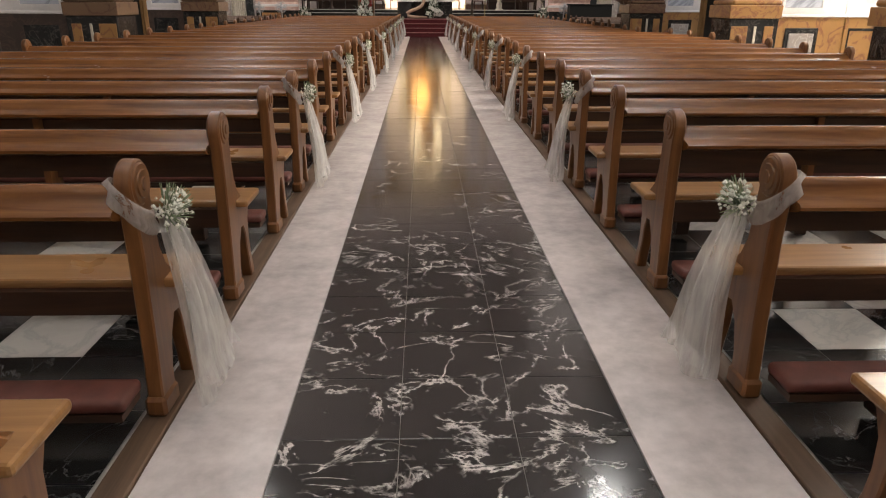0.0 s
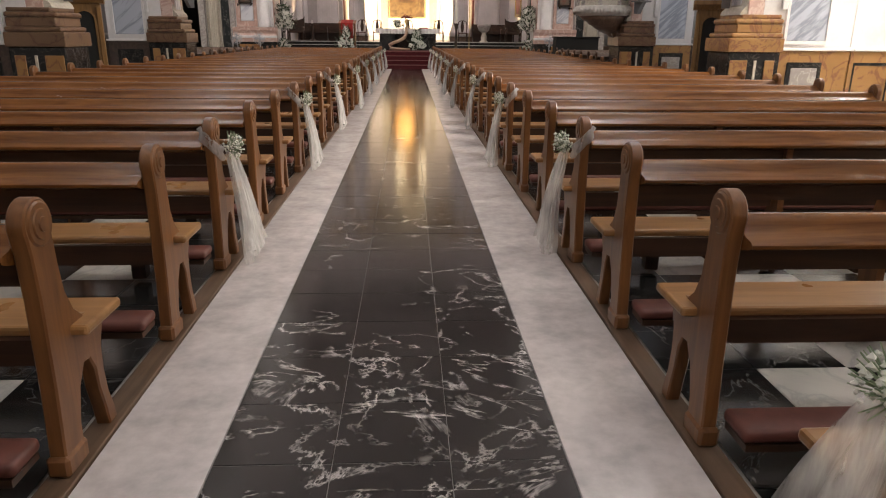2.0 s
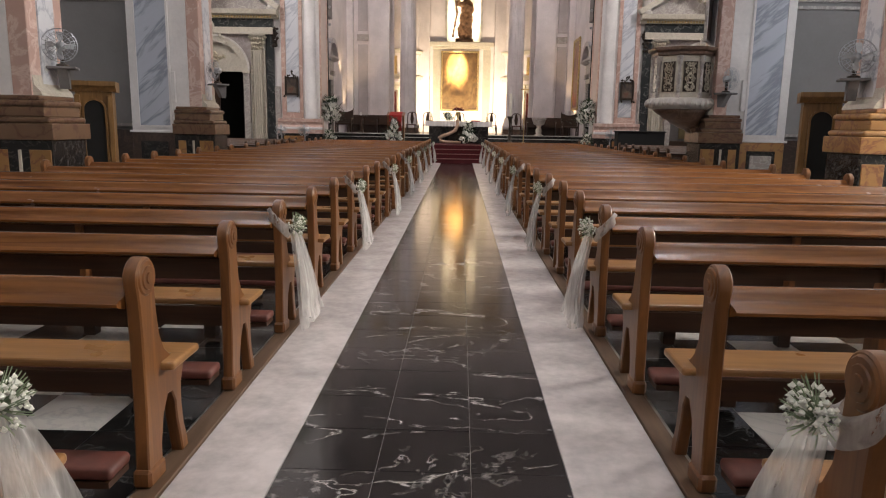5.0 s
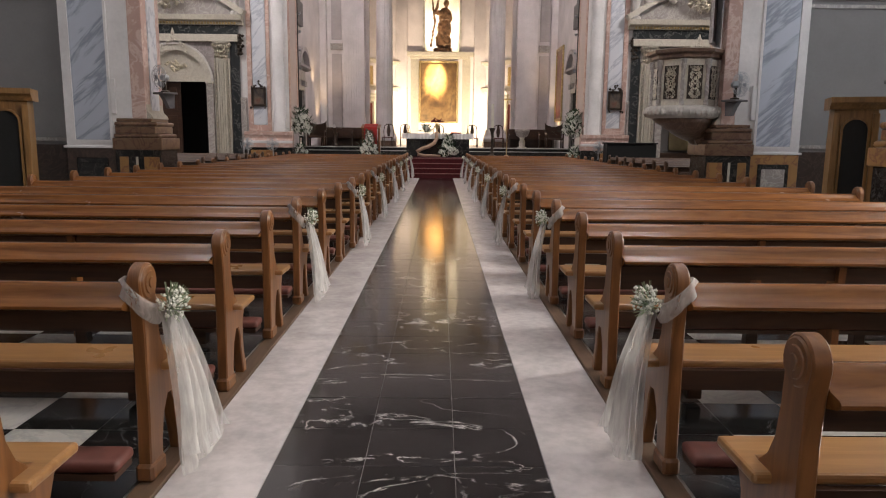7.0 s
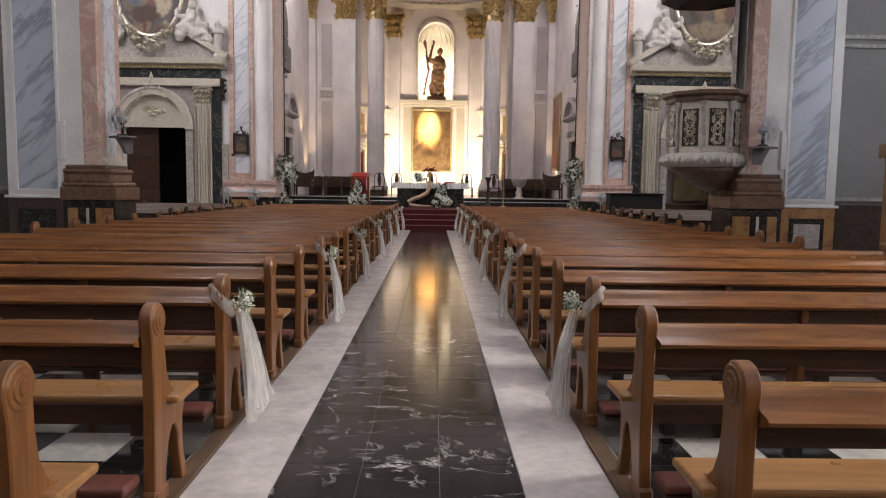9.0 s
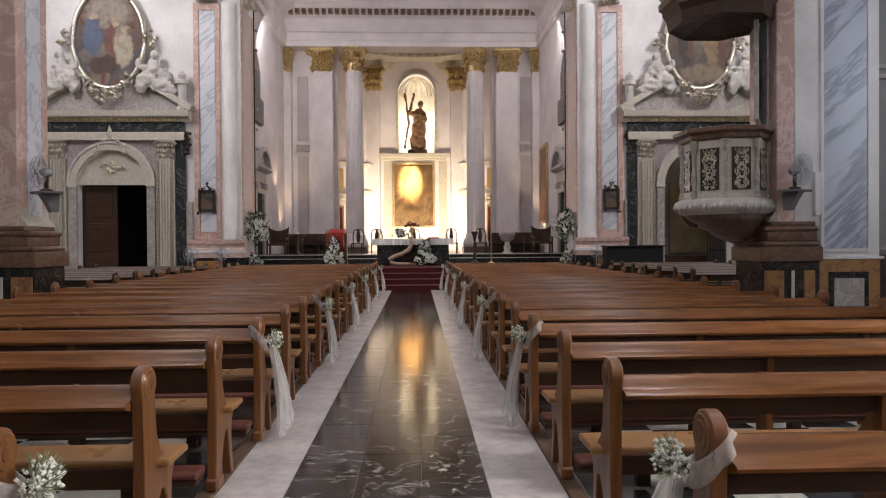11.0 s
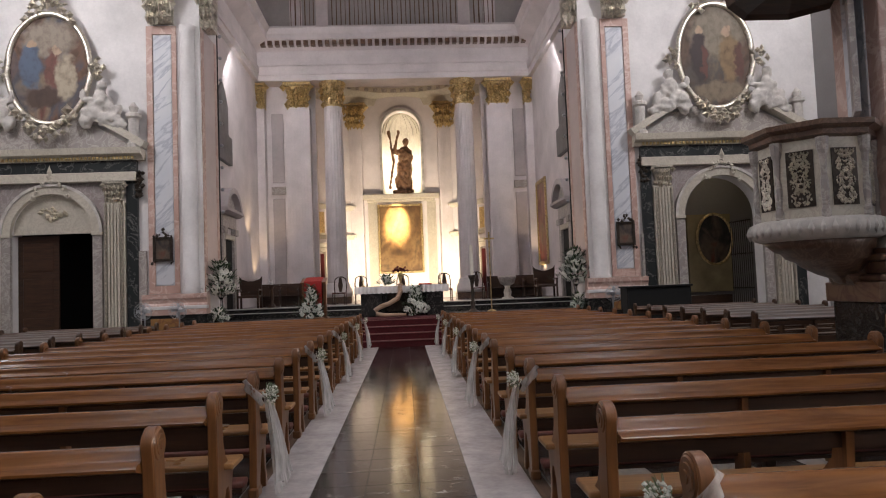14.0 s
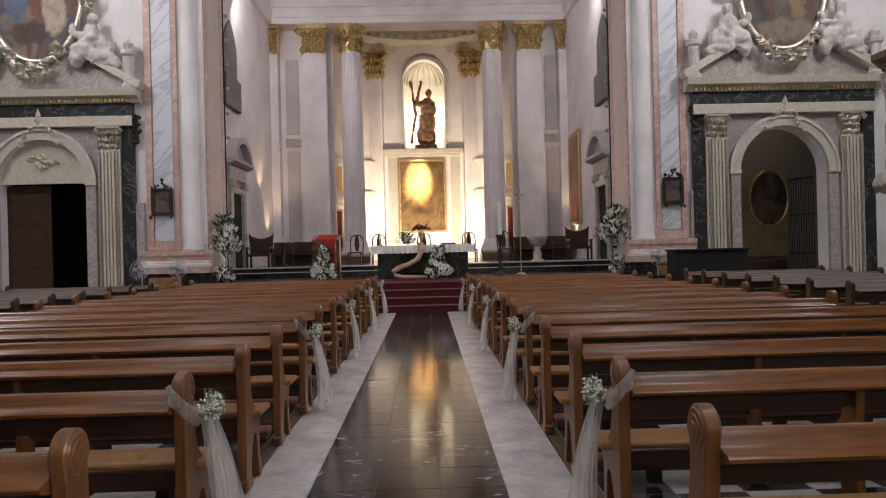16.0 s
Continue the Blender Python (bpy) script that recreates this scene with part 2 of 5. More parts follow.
M_TILE2 = black_tile("black_marble_tile_plain", 0.53, 0.70)
M_BLACKT = marble("black_floor_marble", (0.014, 0.014, 0.014), (0.09, 0.09, 0.09), 0.14, 1.7, amount=0.008, swirl=0.8)
M_WHITET = marble("white_floor_marble", (0.62, 0.60, 0.56), (0.46, 0.45, 0.43), 0.22, 1.3, amount=0.05)
M_CLOTH = plaster("white_runner_cloth", (0.62, 0.57, 0.56), 0.27, 0.16, 3.5)
M_RED = plain("red_carpet", (0.085, 0.006, 0.009), 0.95, 0, 0.4, 30)
M_REDCLOTH = plain("red_cloth", (0.36, 0.015, 0.012), 0.7, 0, 0.2, 6)
M_WOOD = wood("honey_oak", (0.09, 0.031, 0.009), (0.275, 0.11, 0.031), 0.25)
M_WOODZ = wood("honey_oak_upright", (0.105, 0.038, 0.012), (0.26, 0.11, 0.036), 0.32, "z")
M_SEAT = wood("pale_oak_seat", (0.22, 0.10, 0.033), (0.40, 0.21, 0.08), 0.3)
M_DARKW = wood("dark_walnut_and_shade", (0.022, 0.010, 0.006), (0.075, 0.033, 0.016), 0.4)
M_CONF = wood("confessional_oak", (0.15, 0.075, 0.022), (0.31, 0.165, 0.055), 0.45, "z")
M_PAD = plain("red_brown_leatherette", (0.13, 0.038, 0.027), 0.5, 0, 0.3, 12)
M_GOLD = plain("gilding", (0.60, 0.45, 0.22), 0.36, 0.75, 0.6, 14)
M_SILVER = plain("silver_gilt", (0.68, 0.63, 0.53), 0.32, 0.9, 0.4, 16)
M_BRONZE = plain("dark_bronze", (0.06, 0.045, 0.035), 0.4, 0.6, 0.5, 14)
M_STEEL = plain("fan_metal", (0.45, 0.47, 0.5), 0.35, 0.8, 0.2)
# paints the shade in openings and the north portal room; also plain black things
M_BLACK = plain("black_finish_and_shade", (0.006, 0.006, 0.006), 0.8, 0, 0.2)
M_LEAF = plain("leaf_green", (0.05, 0.09, 0.035), 0.55, 0, 0.5, 25)
M_SAGE = plain("sage_stem", (0.26, 0.33, 0.20), 0.6, 0, 0.3, 25)
M_PETAL = plain("white_petals", (0.82, 0.82, 0.74), 0.6, 0, 0.15, 30)
M_TULLE = tulle()
M_LINEN = plaster("altar_linen", (0.78, 0.74, 0.72), 0.8, 0.1, 4)
M_WAX = plain("candle_wax", (0.80, 0.76, 0.66), 0.45, 0, 0.05)
M_LOG = wood("pale_twisted_wood", (0.36, 0.22, 0.14), (0.60, 0.42, 0.31), 0.6)
M_PICT = picture("altar_painting_oil", [(0.035, 0.018, 0.008), (0.12, 0.062, 0.022), (0.22, 0.13, 0.05), (0.08, 0.048, 0.022)], 0.9, 0.4)
M_OVAL = picture("oval_painting_oil", [(0.04, 0.025, 0.02), (0.16, 0.09, 0.06), (0.085, 0.085, 0.10), (0.24, 0.17, 0.115), (0.15, 0.055, 0.045)], 0.9, 0.75, patches=(
    (0.0, 0.9, 0.9, 0.6, (0.30, 0.25, 0.20)), (-0.55, 0.1, 0.35, 0.8, (0.10, 0.13, 0.19)), (0.1, 0.0, 0.26, 0.7, (0.17, 0.075, 0.06)), (0.45, -0.3, 0.35, 0.8, (0.42, 0.35, 0.26)), (-0.2, -0.85, 0.6, 0.35, (0.08, 0.05, 0.04)), (0.2, 0.55, 0.14, 0.17, (0.45, 0.32, 0.23)), (-0.5, 0.75, 0.14, 0.17, (0.42, 0.29, 0.2))))
M_OVAL2 = picture("oval_painting_oil_dark", [(0.04, 0.03, 0.025), (0.13, 0.085, 0.06), (0.09, 0.08, 0.07), (0.2, 0.15, 0.1)], 0.9, 0.75, patches=(
    (0.1, 0.7, 1.0, 0.9, (0.23, 0.195, 0.15)), (0.1, -1.1, 1.0, 0.35, (0.22, 0.17, 0.12)), (-0.5, -0.05, 0.3, 1.0, (0.06, 0.045, 0.045)), (-0.35, -0.2, 0.12, 0.6, (0.13, 0.06, 0.05)), (0.45, -0.05, 0.36, 0.9, (0.23, 0.155, 0.085)), (0.75, -0.2, 0.18, 0.7, (0.12, 0.06, 0.05)), (-0.45, 0.85, 0.13, 0.16, (0.42, 0.3, 0.21)), (0.4, 0.75, 0.14, 0.16, (0.40, 0.28, 0.2))))
M_DARKP = picture("dark_painting_oil", [(0.012, 0.012, 0.014), (0.05, 0.045, 0.045), (0.16, 0.12, 0.09), (0.20, 0.05, 0.03)], 1.6)
M_GLASS, nt_, b_ = material("window_glass", 0.05)
b_.inputs["Transmission Weight"].default_value = 1.0


# ---- mesh helpers ----
def quadbox(bm, x0, x1, y0, y1, z0, z1):
    v = [bm.verts.new(p) for p in ((x0, y0, z0), (x1, y0, z0), (x1, y1, z0), (x0, y1, z0), (x0, y0, z1), (x1, y0, z1), (x1, y1, z1), (x0, y1, z1))]
    for f in ((3, 2, 1, 0), (4, 5, 6, 7), (0, 1, 5, 4), (1, 2, 6, 5), (2, 3, 7, 6), (3, 0, 4, 7)):
        bm.faces.new([v[i] for i in f])
    return v


def box(x0, x1, y0, y1, z0, z1, bev=0.0, seg=1):
    bm = bmesh.new()
    quadbox(bm, min(x0, x1), max(x0, x1), min(y0, y1), max(y0, y1), z0, z1)
    if bev:
        bmesh.ops.bevel(bm, geom=bm.edges[:], offset=bev, segments=seg, affect="EDGES", profile=0.5)
    return bm


def prism(pts, axis, a0, a1, bm=None):
    """A polygon drawn across an axis and drawn out along it. pts are (y, z) for x, (x, z) for y, (x, y) for z."""
    bm = bm or bmesh.new()
    def at(p, a):
        return (a, p[0], p[1]) if axis == "x" else (p[0], a, p[1]) if axis == "y" else (p[0], p[1], a)
    lo = [bm.verts.new(at(p, a0)) for p in pts]
    hi = [bm.verts.new(at(p, a1)) for p in pts]
    n = len(pts)
    bm.faces.new(lo)
    bm.faces.new(hi[::-1])
    for i in range(n):
        bm.faces.new((lo[i], hi[i], hi[(i + 1) % n], lo[(i + 1) % n]))
    bmesh.ops.recalc_face_normals(bm, faces=bm.faces[:])
    return bm


def lathe(profile, x=0, y=0, seg=20, bm=None, sx=1.0, sy=1.0, a0=0.0, a1=2 * math.pi):
    """profile: (radius, z) from bottom to top, turned about an upright axis."""
    bm = bm or bmesh.new()
    full = abs(a1 - a0 - 2 * math.pi) < 1e-6
    n = seg if full else seg + 1
    rings = []
    for r, z in profile:
        rings.append([bm.verts.new((x + sx * r * math.cos(a0 + (a1 - a0) * i / seg), y + sy * r * math.sin(a0 + (a1 - a0) * i / seg), z)) for i in range(n)])
    for a, b in zip(rings, rings[1:]):
        for i in range(seg):
            j = (i + 1) % n
            bm.faces.new((a[i], a[j], b[j], b[i]))
    if full:
        bm.faces.new(rings[0][::-1])
        bm.faces.new(rings[-1])
    return bm


def sweep(points, radius, seg=8, bm=None):
    """A round tube along points; radius is a number or one for each point."""
    bm = bm or bmesh.new()
    pts = [Vector(p) for p in points]
    rings = []
    for i, p in enumerate(pts):
        d = (pts[min(i + 1, len(pts) - 1)] - pts[max(i - 1, 0)]).normalized()
        u = d.cross(Vector((0, 0, 1)))
        if u.length < 0.05:
            u = d.cross(Vector((0, 1, 0)))
        u.normalize()
        w = d.cross(u)
        r = radius[i] if isinstance(radius, (list, tuple)) else radius
        rings.append([bm.verts.new(p + r * (math.cos(2 * math.pi * k / seg) * u + math.sin(2 * math.pi * k / seg) * w)) for k in range(seg)])
    for a, b in zip(rings, rings[1:]):
        for k in range(seg):
            bm.faces.new((a[k], a[(k + 1) % seg], b[(k + 1) % seg], b[k]))
    bm.faces.new(rings[0][::-1])
    bm.faces.new(rings[-1])
    bmesh.ops.recalc_face_normals(bm, faces=bm.faces[:])
    return bm


def blob(bm, p, r, squash=(1, 1, 1), jitter=0.25, rng=random):
    """A small uneven eight-sided lump."""
    dirs = ((1, 0, 0), (-1, 0, 0), (0, 1, 0), (0, -1, 0), (0, 0, 1), (0, 0, -1))
    v = [bm.verts.new([p[k] + d[k] * r * squash[k] * (1 + rng.uniform(-jitter, jitter)) for k in range(3)]) for d in dirs]
    for a, b, c in ((0, 2, 4), (2, 1, 4), (1, 3, 4), (3, 0, 4), (2, 0, 5), (1, 2, 5), (3, 1, 5), (0, 3, 5)):
        bm.faces.new((v[a], v[b], v[c]))


def ball(bm, p, r, squash=(1, 1, 1), sub=2):
    bmesh.ops.create_icosphere(bm, subdivisions=sub, radius=r, matrix=Matrix.Translation(p) @ Matrix.Diagonal((*squash, 1)))


def soften(ob, voxel, depth, size):
    """Melts joined lumps into one carved body with folds."""
    rm = ob.modifiers.new("melt", "REMESH")
    rm.mode, rm.voxel_size, rm.use_smooth_shade = "VOXEL", voxel, True
    tx = bpy.data.textures.new("folds", "CLOUDS")
    tx.noise_scale = size
    dm = ob.modifiers.new("folds", "DISPLACE")
    dm.texture, dm.strength, dm.mid_level = tx, depth, 0.5
    return ob


def part(name, bm, mat, parent=None, label="", smooth=False):
    if smooth == "auto":
        for e in bm.edges:
            e.smooth = len(e.link_faces) == 2 and e.calc_face_angle(0) < radians(36)
    me = bpy.data.meshes.new(name)
    bm.to_mesh(me)
    bm.free()
    if smooth:
        for p in me.polygons:
            p.use_smooth = True
    me.materials.append(mat)
    ob = new(name, me)
    ob.parent = parent
    if label:
        ob["label"] = label
    return ob


def thing(name, m, label, category, group=""):
    ob = new(name)
    ob.empty_display_size = 0.2
    ob.matrix_world = m
    return tagged(ob, label, category, group)


def structure(name, bm, mat, label, category="wall", smooth=False):
    return tagged(part(name, bm, mat, None, "", smooth), label, category, kind="structure")


def arc(cx, cz, r, a0, a1, n):
    return [(cx + r * math.cos(radians(a0 + (a1 - a0) * i / n)), cz + r * math.sin(radians(a0 + (a1 - a0) * i / n))) for i in range(n + 1)]


# ---- large structure ----
Y_BACK, Y_WALL, Y_CH = -6.0, 33.4, 44.5
floor = structure("floor", box(-14, 14, Y_BACK - 0.4, 53, -0.3, -0.012), M_WHITET, "pale marble church floor", "floor")
# ceiling and west wall are out of view, added to close the church in
structure("ceiling", box(-14, 14, Y_BACK - 0.4, 53, 16.3, 16.6), M_CHANCEL, "plain plaster church ceiling", "ceiling")
structure("wall_west", box(-14, 14, Y_BACK - 0.4, Y_BACK, -0.012, 16.3), M_WHITE, "white plaster entrance wall")
WINDOWS = (-0.6, 5.5, 11.6, 17.6)
for s, side in ((-1, "north"), (1, "south")):
    structure("wall_aisle_" + side, box(s * 10.5, s * 10.9, Y_BACK, 21.5, -0.012, 11), M_GREYWALL, "dim grey plaster aisle wall")
    structure("wall_transept_" + side, box(s * 13.2, s * 13.6, 21.9, Y_WALL, -0.012, 16.3), M_GREYWALL, "dim grey plaster transept wall")
    structure("wall_cross_" + side, box(s * 7.5, s * 13.6, 21.5, 21.9, -0.012, 16.3), M_GREYWALL, "grey plaster cross wall beside the transept")
    # out of view; added to keep the aisles dark
    structure("ceiling_aisle_" + side, box(s * 6.9, s * 10.5, Y_BACK, 21.5, 11, 11.2), M_GREYWALL, "unseen aisle ceiling, added to darken", "ceiling")
    for z in (1.28, 4.25, 4.42):
        structure("trim", box(s * 7.6, s * 10.5, 21.42, 21.5, z, z + 0.07), M_TAUPE, "grey wall moulding", "trim")
    structure("dado_cross_" + side, box(s * 7.6, s * 10.5, 21.44, 21.5, -0.012, 1.2), M_UMBER, "brown marble dado on the cross wall", "dado")
    # nave entablature, and clerestory walls out of view, added to frame the lamps
    structure("entablature_nave_" + side, prism([(s * 5.75, 10.9), (s * 5.75, 11.35), (s * 5.35, 11.75), (s * 5.35, 11.9), (s * 6.9, 11.9), (s * 6.9, 10.9)], "y", Y_BACK, 21.5), M_WHITE, "white nave entablature with a cornice", "entablature")
    ends = [Y_BACK] + [y for w in WINDOWS for y in (w - 1.4, w + 1.4)] + [21.5]
    for i in range(0, len(ends), 2):
        structure("wall_clerestory_" + side, box(s * 6.5, s * 6.9, ends[i], ends[i + 1], 11.9, 16.3), M_WHITE, "white plaster clerestory wall added out of view")
    for w in WINDOWS:
        structure("wall_clerestory_" + side, box(s * 6.5, s * 6.9, w - 1.4, w + 1.4, 11.9, 12.2), M_WHITE, "white plaster clerestory wall added out of view")
        structure("wall_clerestory_" + side, box(s * 6.5, s * 6.9, w - 1.4, w + 1.4, 14.5, 16.3), M_WHITE, "white plaster clerestory wall added out of view")


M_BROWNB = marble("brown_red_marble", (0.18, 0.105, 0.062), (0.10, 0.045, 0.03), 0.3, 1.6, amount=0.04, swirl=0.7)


def pier(s, y, name, bay=False, short=False):
    """One nave pier with its marble wing, pink pilaster and dado; front face at y. A bay lengthens the wing, short leaves it out."""
    t = 0.9
    out = 6.6 if short else 7.9 if y < 20 else 7.6
    p = thing(name, pose(0, 0, 0), "white church pier with marble panels and pink pilaster", "pier")
    p["kind"] = "structure"
    part("wing", box(s * 6.22, s * out, y, y + t, 1.15, 10.9), M_WHITE, p)
    part("shaft", box(s * 5.93, s * 6.22, y + 0.002, y + t, 1.7, 9.6, 0.01), M_PINK, p, "pink marble corner shaft")
    if not short:
        part("marble_panel", box(s * 6.68, s * 7.40, y - 0.02, y, 1.32, 10.2, 0.008), M_BLUE, p, "blue-grey veined marble panel")
    for x0, x1, z0, z1 in () if short else ((6.63, 6.68, 1.27, 10.25), (7.40, 7.45, 1.27, 10.25), (6.68, 7.40, 1.27, 1.32), (6.68, 7.40, 10.2, 10.25)):
        part("panel_frame", box(s * x0, s * x1, y - 0.035, y, z0, z1), M_WHITE, p)
    # nave-side face: pale marble between pink strips
    part("nave_panel", box(s * 5.905, s * 5.93, y + 0.25, y + 0.65, 1.9, 9.4), M_PALE, p, "pale blue marble strip")
    part("capital", lathe([(0.30, 9.6), (0.34, 9.7), (0.33, 10.2), (0.5, 10.7), (0.56, 10.9)], s * 6.05, y + 0.45, 4, sx=1.3, sy=1.5, a0=math.pi / 4, a1=math.pi / 4 + 2 * math.pi), M_SILVER, p, "gilded capital")
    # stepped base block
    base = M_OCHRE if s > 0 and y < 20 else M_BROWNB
    for pr, z0, z1, bv in ((0.34, 1.12, 1.36, 0.015), (0.29, 1.36, 1.45, 0.04), (0.2, 1.45, 1.60, 0.02), (0.24, 1.60, 1.69, 0.04), (0.12, 1.69, 1.76, 0.02)):
        part("base_course", box(s * (5.93 - pr), s * (6.5 + pr * 0.3), y - pr * 0.4, y + t - 0.05 + pr * 0.1, z0, z1, bv, 3), base, p, "moulded marble base course")
    part("shaft_foot", prism([(s * 5.80, 1.76), (s * 5.83, 1.83), (s * 5.90, 1.9), (s * 5.925, 2.05), (s * 6.2, 2.05), (s * 6.2, 1.76)], "y", y + 0.02, y + t - 0.05), M_STONE, p, "pale flared shaft foot")
    part("plinth", box(s * 5.63, s * 6.57, y - 0.1, y + t - 0.1, -0.012, 1.12, 0.012), M_BLACKM, p, "black marble plinth")
    for a, b in ((5.66, 5.98), (6.1, 6.15), (6.3, 6.48)):
        part("plinth_panel", box(s * a, s * b, y - 0.12, y - 0.1, 0.12, 0.98, 0.006), M_OCHRE if b - a > 0.15 else M_STONE, p, "framed marble inset")
    if not short:
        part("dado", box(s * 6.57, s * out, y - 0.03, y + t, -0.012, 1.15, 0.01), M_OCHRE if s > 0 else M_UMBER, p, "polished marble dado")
        part("dado_cap", box(s * 6.6, s * (out + 0.05), y - 0.06, y + t, 1.15, 1.2, 0.01), M_WHITE, p)
        part("dado_frame", box(s * 6.75, s * 7.4, y - 0.045, y - 0.03, 0.3, 0.95, 0.01), M_BLACKM, p, "black marble frame")
        part("dado_panel", box(s * 6.83, s * 7.32, y - 0.058, y - 0.045, 0.4, 0.85, 0.01), M_TAUPE if s > 0 else M_BLACKM, p, "veined marble inset")
    if bay:
        part("wing", box(s * 7.9, s * 8.75, y - 0.01, y + t, 1.2, 10.9), M_WHITE, p)
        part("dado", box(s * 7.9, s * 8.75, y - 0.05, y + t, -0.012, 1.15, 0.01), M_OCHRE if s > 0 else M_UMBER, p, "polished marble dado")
        part("dado_cap", box(s * 7.95, s * 8.8, y - 0.08, y + t, 1.15, 1.2, 0.01), M_WHITE, p)
        part("dado_frame", prism([(s * 7.98, 0.1), (s * 7.98, 0.95), (s * 8.68, 0.95), (s * 8.68, 0.1), (s * 8.65, 0.1), (s * 8.65, 0.9), (s * 8.01, 0.9), (s * 8.01, 0.1)], "y", y - 0.06, y - 0.05), M_BLACKM, p, "thin black marble frame")
    part("conduit_box", box(s * 6.52, s * 6.62, y - 0.05, y, 1.85, 2.55, 0.01), M_WHITE, p, "slim white loudspeaker box")
    return p


# the pair at 2.2 is out of view, added to enclose the nave
for y in (2.2, 8.25, 14.35, 20.6):
    for s, side in ((-1, "north"), (1, "south")):
        short = y == 8.25 and s > 0
        pr = pier(s, 9.05 if short else y, "pier_" + side, y == 14.35, short)
        pr.location.x = s * (0.14 if y < 20 else 0.0)


# crossing wall with a portal each side
def leafcap(bm, x0, x1, y, z0, z1, depth, rng, n=34):
    """Leafy gilded capital: a flared bell with rows of curled leaves."""
    w = (x1 - x0) / 2
    cx = (x0 + x1) / 2
    for i in range(7):
        f = i / 6
        g = 0.86 + 0.22 * f * f
        if i < 6:
            quadbox(bm, cx - w * g * 0.9, cx + w * g * 0.9, y - depth * g * 0.8, y, z0 + (z1 - z0) * f * 0.9, z0 + (z1 - z0) * (f + 0.16) * 0.9)
    quadbox(bm, cx - w * 1.14, cx + w * 1.14, y - depth * 1.1, y, z1 - 0.1 * (z1 - z0), z1)
    for i in range(n):
        row = i % 3
        u = rng.uniform(-1, 1)
        z = z0 + (z1 - z0) * (0.12 + 0.28 * row + rng.uniform(-0.05, 0.05))
        blob(bm, (cx + u * w * (0.9 + 0.06 * row), y - depth * (0.8 + 0.1 * row), z), 0.13 * (z1 - z0), (0.8, 0.7, 1.3), 0.3, rng)
    for u in (-1, 1):
        blob(bm, (cx + u * w * 1.1, y - depth, z1 - 0.2 * (z1 - z0)), 0.17 * (z1 - z0), (1, 0.8, 1), 0.1, rng)


def scrolls(bm, pts, r, rng, n=3):
    for x, y, z in pts:
        for k in range(n):
            blob(bm, (x + rng.uniform(-r, r), y + rng.uniform(-r, 0) * 0.4, z + rng.uniform(-r, r)), r * rng.uniform(0.45, 0.9), (1, 0.6, 1), 0.35, rng)


def portal(s, cx, side, open_arch):
    rng = random.Random(11 + s)
    y = Y_WALL
    hw = 1.16 if not open_arch else 1.22
    top = 3.48 if not open_arch else 3.4
    # wall pieces round the opening
    xa, xb = cx - hw, cx + hw
    wall = []
    inner, outer = s * 7.3, s * 13.2
    lo, hi = min(inner, outer), max(inner, outer)
    wall.append(box(lo, xa, y, y + 0.5, -0.012, 11.0))
    wall.append(box(xb, hi, y, y + 0.5, -0.012, 11.0))
    arch = [(xa, 11.0), (xa, top)] + [(cx + (px), top + pz) for px, pz in arc(0, 0, hw, 180, 0, 20)[1:-1]] + [(xb, top), (xb, 11.0)]
    wall.append(prism(arch, "y", y, y + 0.5))
    wall.append(box(lo, hi, y, y + 0.5, 11.0, 16.3))
    for b in wall:
        structure("wall_crossing_" + side, b, M_WHITE, "white plaster wall round the portal")
    p = thing("portal", pose(0, 0, 0), "marble portal with fluted pilasters, dark frieze and pediment", "portal")
    ring = arc(cx, top, hw + 0.26, 180, 0, 22) + arc(cx, top, hw, 0, 180, 22)
    part("archivolt", prism(ring, "y", y - 0.14, y), M_STONE, p, "moulded cream stone arch")
    ring = arc(cx, top, hw + 0.30, 180, 0, 22) + arc(cx, top, hw + 0.22, 0, 180, 22)
    part("arch_moulding", prism(ring, "y", y - 0.18, y - 0.14), M_STUCCO, p)
    for u in (-1, 1):
        part("jamb", box(cx + u * hw, cx + u * (hw + 0.26), y - 0.12, y, -0.012, top - 0.08), M_TAUPE, p, "grey marble jamb")
        part("impost", box(cx + u * (hw - 0.02), cx + u * (hw + 0.3), y - 0.17, y, top - 0.08, top + 0.02, 0.01), M_STONE, p)
        bm = bmesh.new()
        x0 = cx + u * (hw + 0.34)
        quadbox(bm, *sorted((x0, x0 + u * 0.60)), y - 0.16, y, 0.3, 4.34)
        quadbox(bm, *sorted((x0 - u * 0.05, x0 + u * 0.65)), y - 0.24, y, -0.012, 0.3)
        pl = part("pilaster", bm, M_STONE, p, "fluted cream pilaster edged in gold")
        for k in range(6):
            part("flute_rib", box(x0 + u * (0.03 + k * 0.092), x0 + u * (0.085 + k * 0.092), y - 0.2, y - 0.16, 0.42, 4.28), M_STONE if k % 5 else M_SILVER, pl)
        bm = bmesh.new()
        leafcap(bm, *sorted((x0 + u * 0.02, x0 + u * 0.58)), y, 4.34, 4.95, 0.2, rng)
        part("capital", bm, M_SILVER, p, "gilded leafy capital")
        part("side_strip", box(x0 + u * 0.62, x0 + u * 0.95, y - 0.1, y, -0.012, 4.95), M_GREENM, p, "dark veined marble strip")
    ra = hw + 0.29
    part("spandrel", prism([(cx - ra - 0.04, 4.95), (cx - ra - 0.04, top)] + arc(cx, top, ra, 180, 0, 22) + [(cx + ra + 0.04, top), (cx + ra + 0.04, 4.95)], "y", y - 0.05, y), M_MAUVE, p, "mauve-grey marble spandrel")
    w = hw + 1.28
